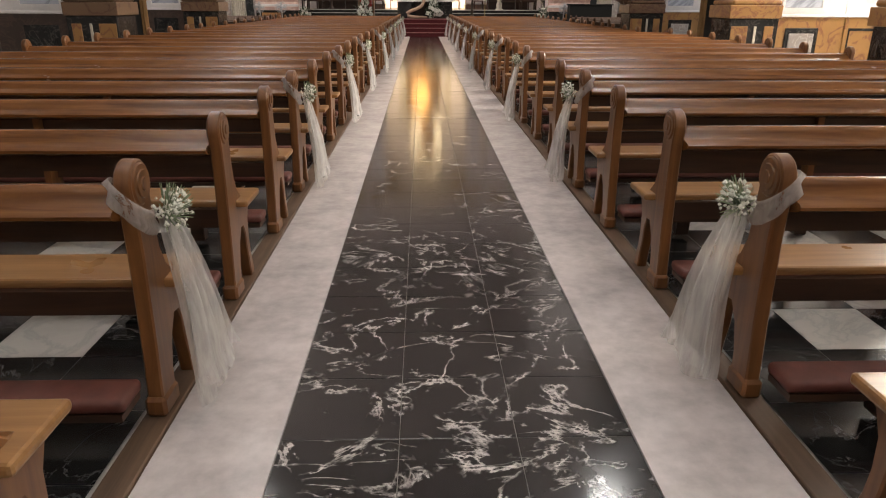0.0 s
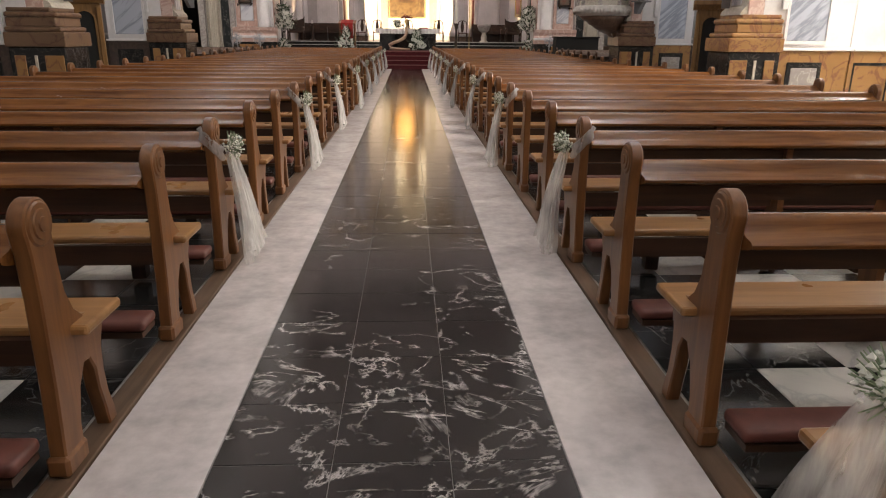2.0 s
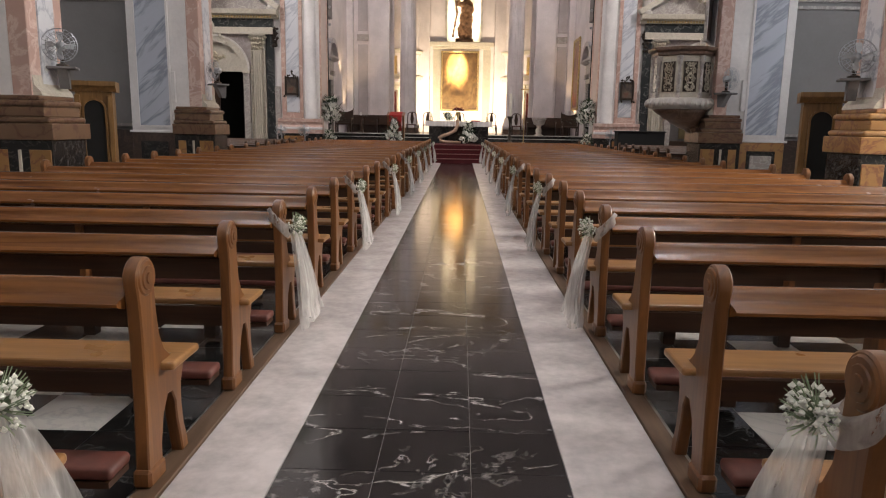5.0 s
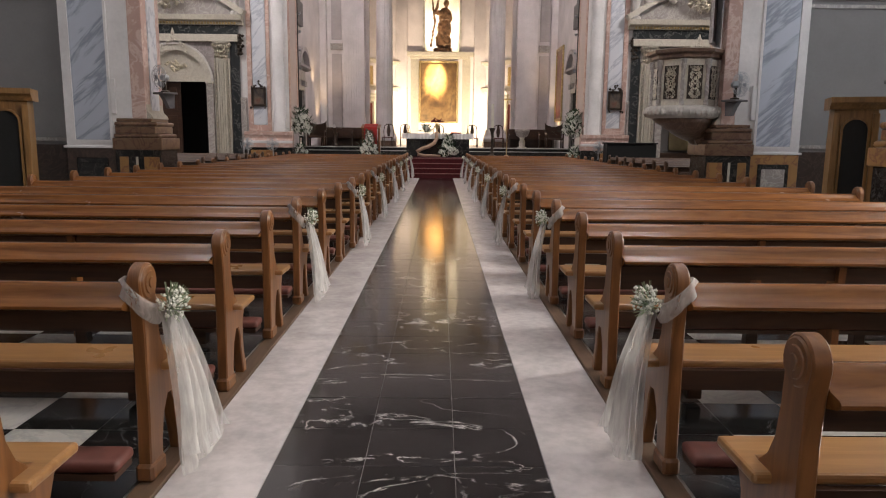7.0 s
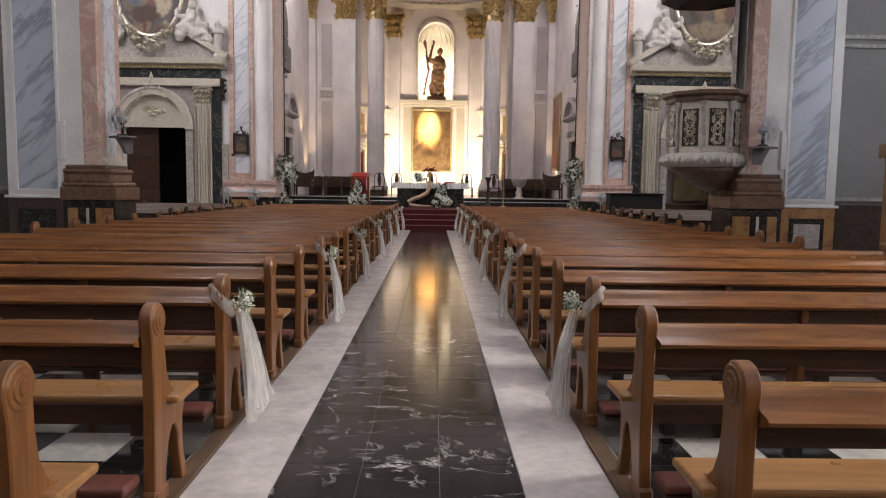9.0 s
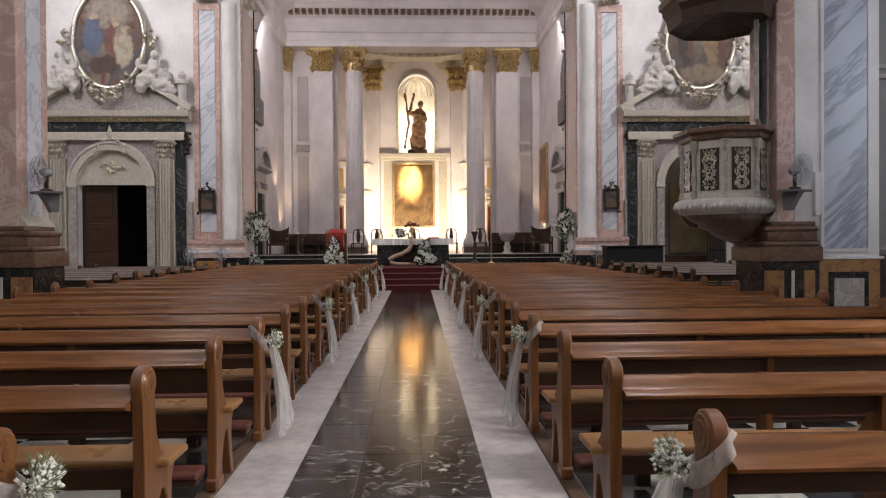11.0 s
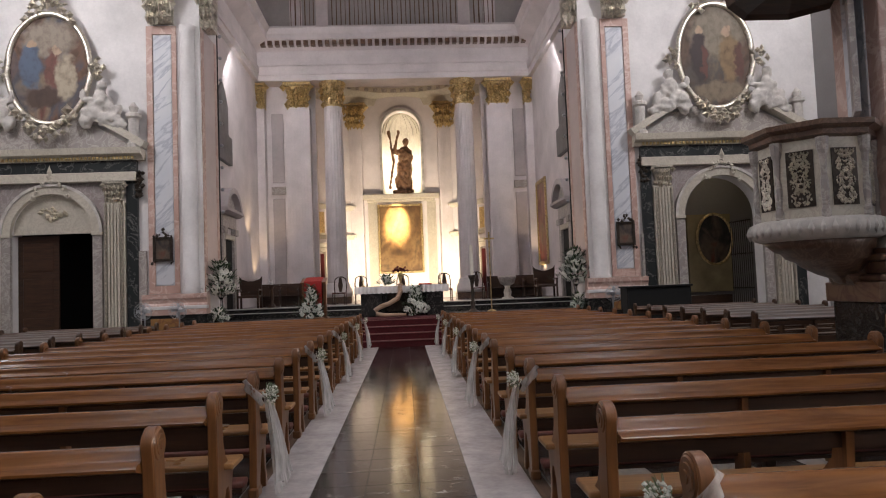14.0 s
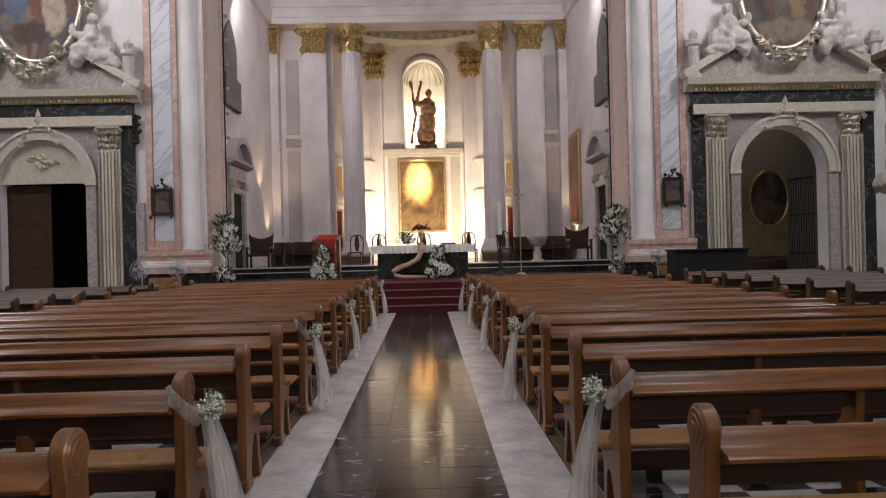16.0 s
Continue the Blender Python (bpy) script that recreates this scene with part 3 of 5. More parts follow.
    part("architrave", box(cx - w, cx + w, y - 0.22, y, 4.95, 5.22, 0.012), M_STONE, p)
    part("frieze", box(cx - w, cx + w, y - 0.17, y, 5.22, 5.56), M_GREENM, p, "dark veined marble frieze")
    part("cornice", prism([(y, 5.56), (y - 0.22, 5.56), (y - 0.26, 5.66), (y - 0.42, 5.72), (y - 0.46, 5.9), (y, 5.9)], "x", cx - w - 0.22, cx + w + 0.22), M_STONE, p, "cornice with green and gold edge")
    for k in range(44):
        x = cx - w + (k + 0.5) * 2 * w / 44
        part("dentil", box(x - 0.03, x + 0.03, y - 0.3, y - 0.2, 5.58, 5.66), M_GOLD, p)
    part("tympanum", prism([(cx - w, 5.9), (cx + w, 5.9), (cx + 0.95, 6.82), (cx - 0.95, 6.82)], "y", y - 0.12, y), M_TAUPE, p, "grey marble pediment field")
    for u in (-1, 1):
        a, b = Vector((cx + u * (w + 0.24), 5.9)), Vector((cx + u * 0.95, 6.95))
        d = (b - a).normalized()
        n = Vector((-d.y, d.x)) * (0.2 if u < 0 else -0.2)
        n = n if n.y > 0 else -n
        part("raking_cornice", prism([tuple(a), tuple(b), tuple(b + n), tuple(a + n)], "y", y - 0.4, y), M_STONE, p, "raking cornice")
    bm = bmesh.new()
    scrolls(bm, [(cx + u * 0.18 * k, y - 0.42, 6.35 + 0.06 * k * k * 0.6) for u in (-1, 1) for k in range(5)], 0.17, rng, 4)
    part("cartouche", bm, M_SILVER, p, "gilded scrolled cartouche")
    bm = bmesh.new()
    scrolls(bm, [(cx + u * 0.12 * k, y - 0.2, top + hw + 0.42 - 0.035 * k * k) for u in (-1, 1) for k in range(5)], 0.08, rng, 3)
    blob(bm, (cx, y - 0.22, top + hw + 0.62), 0.13, (0.6, 0.6, 1.6), 0.1, rng)
    part("keystone_ornament", bm, M_STONE, p, "pale carved ornament over the arch")
    # oval painting
    ov = thing("oval_painting", pose(cx, y - 0.13, 8.32), "large oval oil painting in a gilded scrolled frame", "painting")
    def oval(a, b, n=48):
        return [(a * math.cos(2 * math.pi * k / n), b * math.sin(2 * math.pi * k / n)) for k in range(n)]
    part("canvas", prism(oval(1.12, 1.58), "y", -0.05, 0.13), M_OVAL if s < 0 else M_OVAL2, ov, "dark figures against brown and blue")
    bm = bmesh.new()
    ring = [Vector((1.18 * math.cos(2 * math.pi * k / 48), -0.07, 1.64 * math.sin(2 * math.pi * k / 48))) for k in range(49)]
    sweep(ring, 0.085, 8, bm)
    part("frame", bm, M_SILVER, ov, "pale gilded oval frame", True)
    bm = bmesh.new()
    scrolls(bm, [(u * 0.14 * k, -0.12, 1.95 - 0.035 * k * k + 0.1) for u in (-1, 1) for k in range(5)] + [(0, -0.12, 2.3)], 0.16, rng, 4)
    part("ornament", bm, M_SILVER, ov, "gilded foliage crest")
    for u in (-1, 1):
        bm = bmesh.new()
        scrolls(bm, [(u * 1.38, -0.1, 0.15), (u * 1.5, -0.1, -0.05), (u * 1.36, -0.1, -0.25)], 0.14, rng, 4)
        part("side_ornament", bm, M_SILVER, ov, "gilded foliage scrolls")
    # reclining stucco figures on the pediment, as plain shapes
    for u in (-1, 1):
        bm = bmesh.new()
        for dx, dz, r, q in ((1.3, 6.95, 0.30, (1.2, 0.7, 0.9)), (1.52, 7.3, 0.26, (0.8, 0.7, 1.3)), (1.55, 7.75, 0.15, (1, 1, 1.15)), (1.75, 6.75, 0.28, (1.3, 0.7, 0.8)), (1.25, 7.35, 0.12, (2.2, 0.8, 0.8)), (2.0, 6.6, 0.2, (1.4, 0.7, 0.9)), (1.1, 6.75, 0.2, (1, 0.8, 1.4)), (1.75, 7.2, 0.12, (0.8, 0.8, 2.0)), (1.95, 7.0, 0.16, (1, 0.7, 1.3)), (1.0, 7.5, 0.08, (1, 1, 2.4))):
            ball(bm, (cx + u * dx, y - 0.3, dz), r, q, 3)
        f = tagged(soften(part("stucco_figure", bm, M_STUCCO, None, "", True), 0.045, 0.16, 0.16), "white stucco seated figure on the pediment slope", "statue")
        bm = bmesh.new()
        lathe([(0.2, 5.9), (0.2, 6.0), (0.15, 6.05), (0.15, 6.75), (0.22, 6.8), (0.22, 6.9), (0.1, 6.95), (0.14, 7.1), (0.03, 7.25)], cx + u * (w - 0.02), y - 0.24, 12, bm)
        tagged(part("stucco_urn", bm, M_STUCCO, None, "", False), "white stucco pedestal with a finial", "urn")
    return p


portal(-1, -10.03, "north", False)
portal(1, 9.95, "south", True)
# closed north portal: lunette, dark doorway, one leaf standing ajar
structure("lunette", prism([(-11.19, 3.48)] + arc(-10.03, 3.48, 1.16, 180, 0, 20)[1:-1] + [(-8.87, 3.48)], "y", Y_WALL + 0.05, Y_WALL + 0.15), M_STONE, "cream lunette over the door", "lunette")
bm = bmesh.new()
scrolls(bm, [(-10.03 + dx, Y_WALL + 0.03, 4.0 + dz) for dx, dz in ((0, 0), (0.15, 0.08), (-0.15, 0.08), (0, 0.15), (0.28, 0.14), (-0.28, 0.14), (0, -0.1))], 0.1, random.Random(5), 4)
tagged(part("emblem", bm, plain("faded_gilt", (0.58, 0.51, 0.38), 0.6)), "small gilded relief emblem on the lunette", "emblem")
d = thing("door_1", pose(-11.19, Y_WALL + 0.3, 0), "dark brown wooden door leaf, half of the doorway open", "door")
d["kind"] = "structure"
part("leaf", box(0, 1.17, 0, 0.07, 0.0, 3.46, 0.006), M_DARKW, d)
for z0, z1 in ((0.25, 1.05), (1.25, 2.2), (2.4, 3.25)):
    part("panel", box(0.15, 1.02, -0.02, 0.0, z0, z1, 0.01), M_DARKW, d)
for s, a, b in ((-1, -13.2, -7.5), (1, 7.5, 13.2)):
    side = "north" if s < 0 else "south"
    # north room is painted black to stand for the shade beyond the door
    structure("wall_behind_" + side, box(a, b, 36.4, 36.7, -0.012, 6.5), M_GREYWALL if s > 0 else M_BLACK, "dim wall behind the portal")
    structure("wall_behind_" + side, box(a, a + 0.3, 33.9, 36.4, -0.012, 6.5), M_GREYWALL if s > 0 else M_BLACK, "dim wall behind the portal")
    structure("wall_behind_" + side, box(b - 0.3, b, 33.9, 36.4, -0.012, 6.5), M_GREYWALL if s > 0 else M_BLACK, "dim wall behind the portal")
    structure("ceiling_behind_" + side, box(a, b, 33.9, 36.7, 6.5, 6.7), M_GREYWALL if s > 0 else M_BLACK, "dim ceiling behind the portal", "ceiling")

# crossing piers at the chancel mouth
for s, side in ((-1, "north"), (1, "south")):
    c = thing("chancel_pier_" + side, pose(0, 0, 0), "white and pink chancel pier with marble panel", "pier")
    c["kind"] = "structure"
    y = Y_WALL
    part("core", box(s * 5.75, s * 7.3, y, 35.2, 1.0, 16.3), M_WHITE, c)
    part("half_column", lathe([(0.27, 1.55), (0.27, 1.66), (0.23, 1.74), (0.22, 9.4), (0.25, 9.6)], s * 6.1, y + 0.02, 24), M_WHITE, c, "", True)
    for a, b in ((6.42, 6.56), (7.12, 7.3)):
        part("pink_strip", box(s * a, s * b, y - 0.06, y, 1.62, 9.6, 0.008), M_PINK, c, "pink marble strip")
    part("pink_strip", box(s * 6.56, s * 7.12, y - 0.058, y, 1.62, 1.85), M_PINK, c)
    part("pink_strip", box(s * 6.56, s * 7.12, y - 0.058, y, 9.35, 9.6), M_PINK, c)
    part("marble_panel", box(s * 6.58, s * 7.10, y - 0.03, y, 1.87, 9.33, 0.006), M_PALE, c, "pale veined marble panel")
    for a, b in ((33.5, 33.75), (34.9, 35.15)):
        part("pink_strip", box(s * 5.72, s * 5.75, a, b, 1.62, 9.6), M_PINK, c)
    part("marble_panel", box(s * 5.73, s * 5.75, 33.75, 34.9, 1.62, 9.6), M_BLUSH, c)
    part("base_moulding", prism([(y + 0.1, 1.0), (y - 0.3, 1.0), (y - 0.3, 1.15), (y - 0.24, 1.2), (y - 0.24, 1.28), (y - 0.2, 1.34), (y - 0.22, 1.42), (y - 0.26, 1.48), (y - 0.26, 1.6), (y + 0.1, 1.62)], "x", s * 5.6, s * 7.45), M_PINK, c, "moulded pink marble base")
    part("base_band", box(s * 5.58, s * 7.47, y - 0.31, y - 0.1, 1.16, 1.26, 0.01), M_WHITE, c)
    part("plinth", box(s * 5.6, s * 7.45, y - 0.26, 35.2, -0.012, 1.0, 0.01), M_BLACKM, c, "black marble plinth")
    part("plinth_panel", box(s * 6.35, s * 7.2, y - 0.28, y - 0.26, 0.1, 0.9, 0.008), M_OCHRE, c)
    rng = random.Random(3)
    bm = bmesh.new()
    leafcap(bm, *sorted((s * 6.4, s * 7.3)), y, 9.65, 10.9, 0.3, rng, 50)
    part("capital", bm, M_SILVER, c, "gilded leafy capital")
    bm = bmesh.new()
    leafcap(bm, *sorted((s * 5.4, s * 5.8)), y + 0.9, 9.65, 10.9, 0.9, rng, 30)
    part("capital", bm, M_SILVER, c, "dim gilded leafy capital")
    structure("entablature_crossing_" + side, prism([(y + 0.1, 10.9), (y - 0.2, 10.9), (y - 0.2, 11.3), (y - 0.5, 11.5), (y - 0.5, 11.7), (y + 0.1, 11.7)], "x", s * 5.75, s * 13.2), M_WHITE, "white crossing entablature", "entablature")
    # chancel side wall
    structure("wall_chancel_" + side, box(s * 6.4, s * 6.9, 35.2, 45.6, -0.012, 16.3), M_CHANCEL, "pale pinkish chancel side wall")
    prof = [(6.4, 11.2), (6.22, 11.2), (6.22, 11.5), (6.16, 11.52), (6.16, 11.85), (6.28, 11.95), (6.28, 12.6), (6.1, 12.7), (5.7, 12.95), (5.7, 13.2), (5.55, 13.4), (5.55, 13.5), (6.4, 13.5)]
    structure("entablature_chancel_" + side, prism([(s * a, b) for a, b in prof], "y", Y_WALL + 0.1, Y_CH + 0.2), M_CHANCEL, "chancel entablature with a deep cornice", "entablature")

# east wall of the chancel
CX = 0.12
prof = [(45.3, 11.2), (44.1, 11.2), (44.1, 11.45), (44.05, 11.47), (44.05, 11.85), (44.2, 11.95), (44.2, 12.6), (44.0, 12.68), (43.6, 12.95), (43.6, 13.2), (43.45, 13.4), (43.45, 13.5), (45.3, 13.5)]
structure("entablature_east", prism(prof, "x", -6.4, 6.4), M_CHANCEL, "chancel entablature across the apse opening", "entablature")
bm = bmesh.new()
for k in range(38):
    x = -5.9 + k * 11.9 / 37
    quadbox(bm, x - 0.1, x + 0.1, 43.66, 43.98, 12.7, 12.93)
structure("modillions", bm, M_BROWN, "row of cornice brackets", "trim")
M_ATTIC = plaster("attic_plaster", (0.46, 0.43, 0.42), 0.7, 0.12)
structure("wall_attic", box(-6.4, 6.4, 44.4, 45.3, 13.5, 16.3), M_ATTIC, "grey attic wall above the cornice")
bm = bmesh.new()
for a, b in ((-4.75, -4.2), (-3.55, -3.0), (3.05, 3.6), (4.25, 4.8)):
    quadbox(bm, a, b, 44.25, 44.4, 13.5, 15.9)
quadbox(bm, -6.4, 6.4, 44.2, 44.4, 15.7, 15.95)
structure("attic_pilasters", bm, M_CHANCEL, "attic pilasters and moulding", "trim")
bm = bmesh.new()
rng = random.Random(8)
x = -4.7
while x < 4.75:
    wd = rng.uniform(0.05, 0.13)
    if not any(a - 0.05 < x < b + 0.05 for a, b in ((-3.6, -2.95), (3.0, 3.65))):
        quadbox(bm, x, x + wd * 0.5, 44.23 if abs(x) > 4.15 else 44.37, 44.41, 13.75, 15.35)
    x += wd + 0.12
structure("attic_lettering", bm, M_BROWN, "unreadable painted inscription as upright strokes", "inscription")
for s in (-1, 1):
    structure("wall_east", box(s * 3.9 + CX, s * 6.4, 45.0, 45.4, -0.012, 11.2), M_CHANCEL, "pale wall beside the apse columns")
    structure("trim", box(s * 5.35 + CX, s * 6.0 + CX, 44.9, 45.0, 6.1, 6.45), M_TAUPE, "stone band", "trim")
    # darker plaster puts the shaded strip beside the corner pilaster into colour
    for z0, z1 in ((1.9, 5.9), (6.65, 9.9)):
        structure("wall_panel", box(s * 5.4 + CX, s * 5.95 + CX, 44.96, 45.0, z0, z1, 0.012), M_PANEL, "wall panel in darker plaster for a shaded strip", "panel")
structure("ceiling_apse", box(-5.6, 5.8, 45.3, 53.0, 13.3, 13.5), M_CHANCEL, "apse ceiling", "ceiling")
R_AP = 5.3
for a0, a1 in ((0, 66), (114, 180)):
    bm = lathe([(R_AP, -0.012), (R_AP, 13.3)], CX, 46.1, 22, a0=radians(a0), a1=radians(a1))
    lathe([(R_AP + 0.3, 13.3), (R_AP + 0.3, -0.012)], CX, 46.1, 22, bm, a0=radians(a0), a1=radians(a1))
    structure("wall_apse", bm, M_CHANCEL, "curved pale apse wall", smooth=True)
    for zz, mt in ((5.9, M_GOLD), (4.3, M_GOLD)):
        bm = lathe([(R_AP, zz), (R_AP - 0.06, zz), (R_AP - 0.16, zz + 0.18), (R_AP - 0.16, zz + 0.26), (R_AP, zz + 0.3)], CX, 46.1, 22, a0=radians(a0), a1=radians(a1))
        structure("trim", bm, M_STONE, "cream apse moulding", "trim")
bm = lathe([(R_AP, 11.75), (R_AP - 0.2, 11.8), (R_AP - 0.25, 12.2), (R_AP - 0.6, 12.45), (R_AP - 0.6, 12.75), (R_AP, 12.85)], CX, 46.1, 40, a0=0, a1=math.pi)
structure("cornice_apse", bm, M_STONE, "curved apse cornice", "trim")
bm = bmesh.new()
for k in range(26):
    a = radians(10 + 160 * k / 25)
    px, py = CX + (R_AP - 0.58) * math.cos(a), 46.1 + (R_AP - 0.58) * math.sin(a)
    quadbox(bm, px - 0.16, px + 0.16, py - 0.05, py + 0.05, 12.48, 12.68)
structure("apse_brackets", bm, M_TAUPE, "row of dark cornice brackets in the apse", "trim")
# centre bay with the niche
NX, NW, NZ = 0.2, 1.08, 10.4
for a, b in ((-2.1, NX - NW), (NX + NW, 2.34)):
    structure("wall_niche", box(a, b, 51.0, 51.5, -0.012, 13.3), M_CHANCEL, "pale centre bay of the apse")
structure("wall_niche", box(NX - NW, NX + NW, 51.0, 51.5, -0.012, 6.8), M_CHANCEL, "pale centre bay of the apse")
structure("wall_niche", prism([(NX - NW, 13.3), (NX - NW, NZ)] + arc(NX, NZ, NW, 180, 0, 18)[1:-1] + [(NX + NW, NZ), (NX + NW, 13.3)], "y", 51.0, 51.5), M_CHANCEL, "pale centre bay of the apse")
bm = lathe([(NW, 6.8), (NW, NZ)] + [(NW * math.cos(radians(a)) + 0.001, NZ + NW * math.sin(radians(a))) for a in range(10, 91, 10)], NX, 51.5, 20, a0=0, a1=math.pi)
structure("niche", bm, M_STONE, "shell-headed niche", "niche", True)
bm = bmesh.new()
for k in range(9):
    a = radians(10 + 20 * k)
    sweep([(NX + 1.05 * math.cos(a) * math.cos(radians(e)), 51.5 + 1.05 * math.sin(a) * math.cos(radians(e)), NZ + 1.05 * math.sin(radians(e))) for e in range(0, 91, 15)], 0.035, 5, bm)
structure("niche_ribs", bm, M_STONE, "shell ribs in the niche head", "trim")
ring = [(NX - NW - 0.14, 6.8)] + arc(NX, NZ, NW + 0.14, 180, 0, 20) + [(NX + NW + 0.14, 6.8), (NX + NW, 6.8)] + arc(NX, NZ, NW, 0, 180, 20) + [(NX - NW, 6.8)]
structure("niche_surround", prism(ring, "y", 50.9, 51.0), M_STUCCO, "moulded niche surround", "trim")
structure("niche_ledge", box(-2.05, 2.2, 50.7, 51.02, 6.5, 6.78, 0.03), M_STONE, "cream stone ledge under the niche", "ledge")
structure("niche_ledge", box(-1.8, 1.95, 50.8, 51.02, 6.36, 6.5, 0.02), M_STONE, "cream stone ledge under the niche", "ledge")
for u in (-1, 1):
    bm = bmesh.new()
    for k in range(4):
        quadbox(bm, *sorted((CX + u * (1.42 + k * 0.12), CX + u * (1.48 + k * 0.12))), 50.9, 50.95, 1.6, 6.2)
    quadbox(bm, *sorted((CX + u * 1.38, CX + u * 1.88)), 50.95, 51.0, 1.3, 6.36)
    structure("niche_pilaster", bm, M_STONE, "slim fluted stone pilaster beside the painting", "pilaster")
    bm = bmesh.new()
    for k in range(5):
        quadbox(bm, *sorted((CX + u * (2.2 + k * 0.13), CX + u * (2.27 + k * 0.13))), 50.55, 50.6, 1.6, 10.5)
    quadbox(bm, *sorted((CX + u * 2.12, CX + u * 2.92)), 50.6, 51.2, 1.3, 11.8)
    structure("apse_pilaster", bm, M_CHANCEL, "fluted pale apse pilaster", "pilaster")
    bm = bmesh.new()
    leafcap(bm, *sorted((CX + u * 1.95, CX + u * 3.1)), 51.0, 10.5, 11.85, 0.55, random.Random(2), 60)
    structure("apse_capital", bm, M_GOLD, "gilded leafy pilaster capital", "capital")


def flutes(cx, cy, r0, r1, z0, z1, n=20):
    """A fluted round shaft."""
    bm = bmesh.new()
    pr = []
    for k in range(n * 4):
        a = 2 * math.pi * k / (n * 4)
        pr.append((a, 1.0 if k % 4 in (0, 1) else 0.974))
    rows = []
    for z, r in ((z0, r0), ((z0 + z1) / 2, (r0 * 0.6 + r1 * 0.4)), (z1, r1)):
        rows.append([bm.verts.new((cx + r * q * math.cos(a), cy + r * q * math.sin(a), z)) for a, q in pr])
    for a, b in zip(rows, rows[1:]):
        for k in range(len(pr)):
            j = (k + 1) % len(pr)
            bm.faces.new((a[k], a[j], b[j], b[k]))
    return bm


for u in (-1, 1):
    col = thing("column", pose(0, 0, 0), "tall fluted white column with a gilded capital", "column", "apse columns")
    x = CX + u * 3.05
    part("shaft", flutes(x, 44.7, 0.47, 0.41, 1.9, 10.05), M_CHANCEL, col)
    part("base", lathe([(0.66, 1.25), (0.66, 1.5), (0.6, 1.52), (0.62, 1.62), (0.53, 1.7), (0.55, 1.82), (0.48, 1.9)], x, 44.7, 24), M_CHANCEL, col, "", True)
    part("pedestal", box(x - 0.66, x + 0.66, 44.1, 45.3, -0.012, 1.25, 0.02), M_BROWN, col, "brown marble pedestal")
    bm = lathe([(0.40, 10.05), (0.42, 10.3), (0.44, 10.7), (0.62, 11.1), (0.62, 11.2)], x, 44.7, 16)
    rng = random.Random(21)
    for k in range(60):
        a = rng.uniform(0, 6.283)
        row = k % 3
        r = 0.44 + 0.06 * row
        blob(bm, (x + r * math.cos(a), 44.7 + r * math.sin(a), 10.2 + 0.32 * row + rng.uniform(-0.04, 0.04)), 0.13, (0.8, 0.8, 1.3), 0.3, rng)
    part("capital", bm, M_GOLD, col, "gilded leafy capital")
    pil = thing("fluted_pilaster", pose(0, 0, 0), "fluted white pilaster with a gilded capital", "pilaster", "apse pilasters")
    bm = bmesh.new()
    xc = CX + u * 4.66
    quadbox(bm, xc - 0.55, xc + 0.55, 44.45, 45.0, 1.9, 10.05)
    sh = part("shaft", bm, M_CHANCEL, pil)
    for k in range(8):
        xx = xc - 0.52 + k * 0.137
        part("flute_rib", box(xx, xx + 0.08, 44.43, 44.45, 2.0, 9.95), M_CHANCEL, sh)
    part("base", box(xc - 0.68, xc + 0.68, 44.25, 45.0, 1.25, 1.9, 0.05, 2), M_CHANCEL, pil)
    part("pedestal", box(xc - 0.68, xc + 0.68, 44.2, 45.0, -0.012, 1.25, 0.02), M_BROWN, pil, "brown marble pedestal")
    bm = bmesh.new()
    leafcap(bm, xc - 0.55, xc + 0.55, 44.95, 10.05, 11.2, 0.6, rng, 60)
    part("capital", bm, M_GOLD, pil, "gilded leafy capital")
    bm = bmesh.new()
    quadbox(bm, *sorted((u * 6.06, u * 6.4)), 44.45, 45.0, 1.25, 10.05)
    structure("corner_pilaster", bm, M_CHANCEL, "narrow corner pilaster", "pilaster")
    bm = bmesh.new()
    leafcap(bm, *sorted((u * 6.0, u * 6.38)), 44.95, 10.05, 11.2, 0.6, rng, 24)
    structure("corner_capital", bm, M_GOLD, "gilded corner capital", "capital")

# raised chancel floor and steps
structure("chancel_floor", box(-6.4, 6.4, 31.85, 52.5, -0.012, 0.68), M_BLACKM, "dark marble chancel platform", "floor")
structure("chancel_floor", box(-6.4, 6.4, 37.0, 52.5, 0.68, 0.98), M_BLACKM, "upper dark marble platform", "floor")
structure("platform_edge", box(-6.4, 6.4, 36.94, 37.3, 0.98, 1.02, 0.01), M_WHITET, "white marble step edge", "trim")
structure("platform_edge", box(-6.4, 6.4, 36.6, 37.0, 0.68, 0.84), M_BLACKM, "dark marble step", "step")
structure("platform_edge", box(-6.4, 6.4, 36.58, 36.7, 0.84, 0.87, 0.008), M_WHITET, "white marble step edge", "trim")
M_NOSE = plain("worn_nosing", (0.26, 0.11, 0.10), 0.6)
for k in range(4):
    y0 = 30.85 + 0.3 * k
    structure("step", box(-1.35, 1.45, y0, 32.2, 0.17 * k - 0.012, 0.17 * (k + 1), 0.008), M_RED, "dark red carpeted step", "step")
    structure("step_nosing", box(-1.35, 1.45, y0 - 0.015, y0 + 0.02, 0.17 * (k + 1) - 0.022, 0.17 * (k + 1) + 0.006, 0.005), M_NOSE, "worn step nosing", "trim")
structure("carpet", box(-1.6, 1.7, 31.9, 34.9, 0.68, 0.69), M_RED, "dark red altar carpet", "carpet")


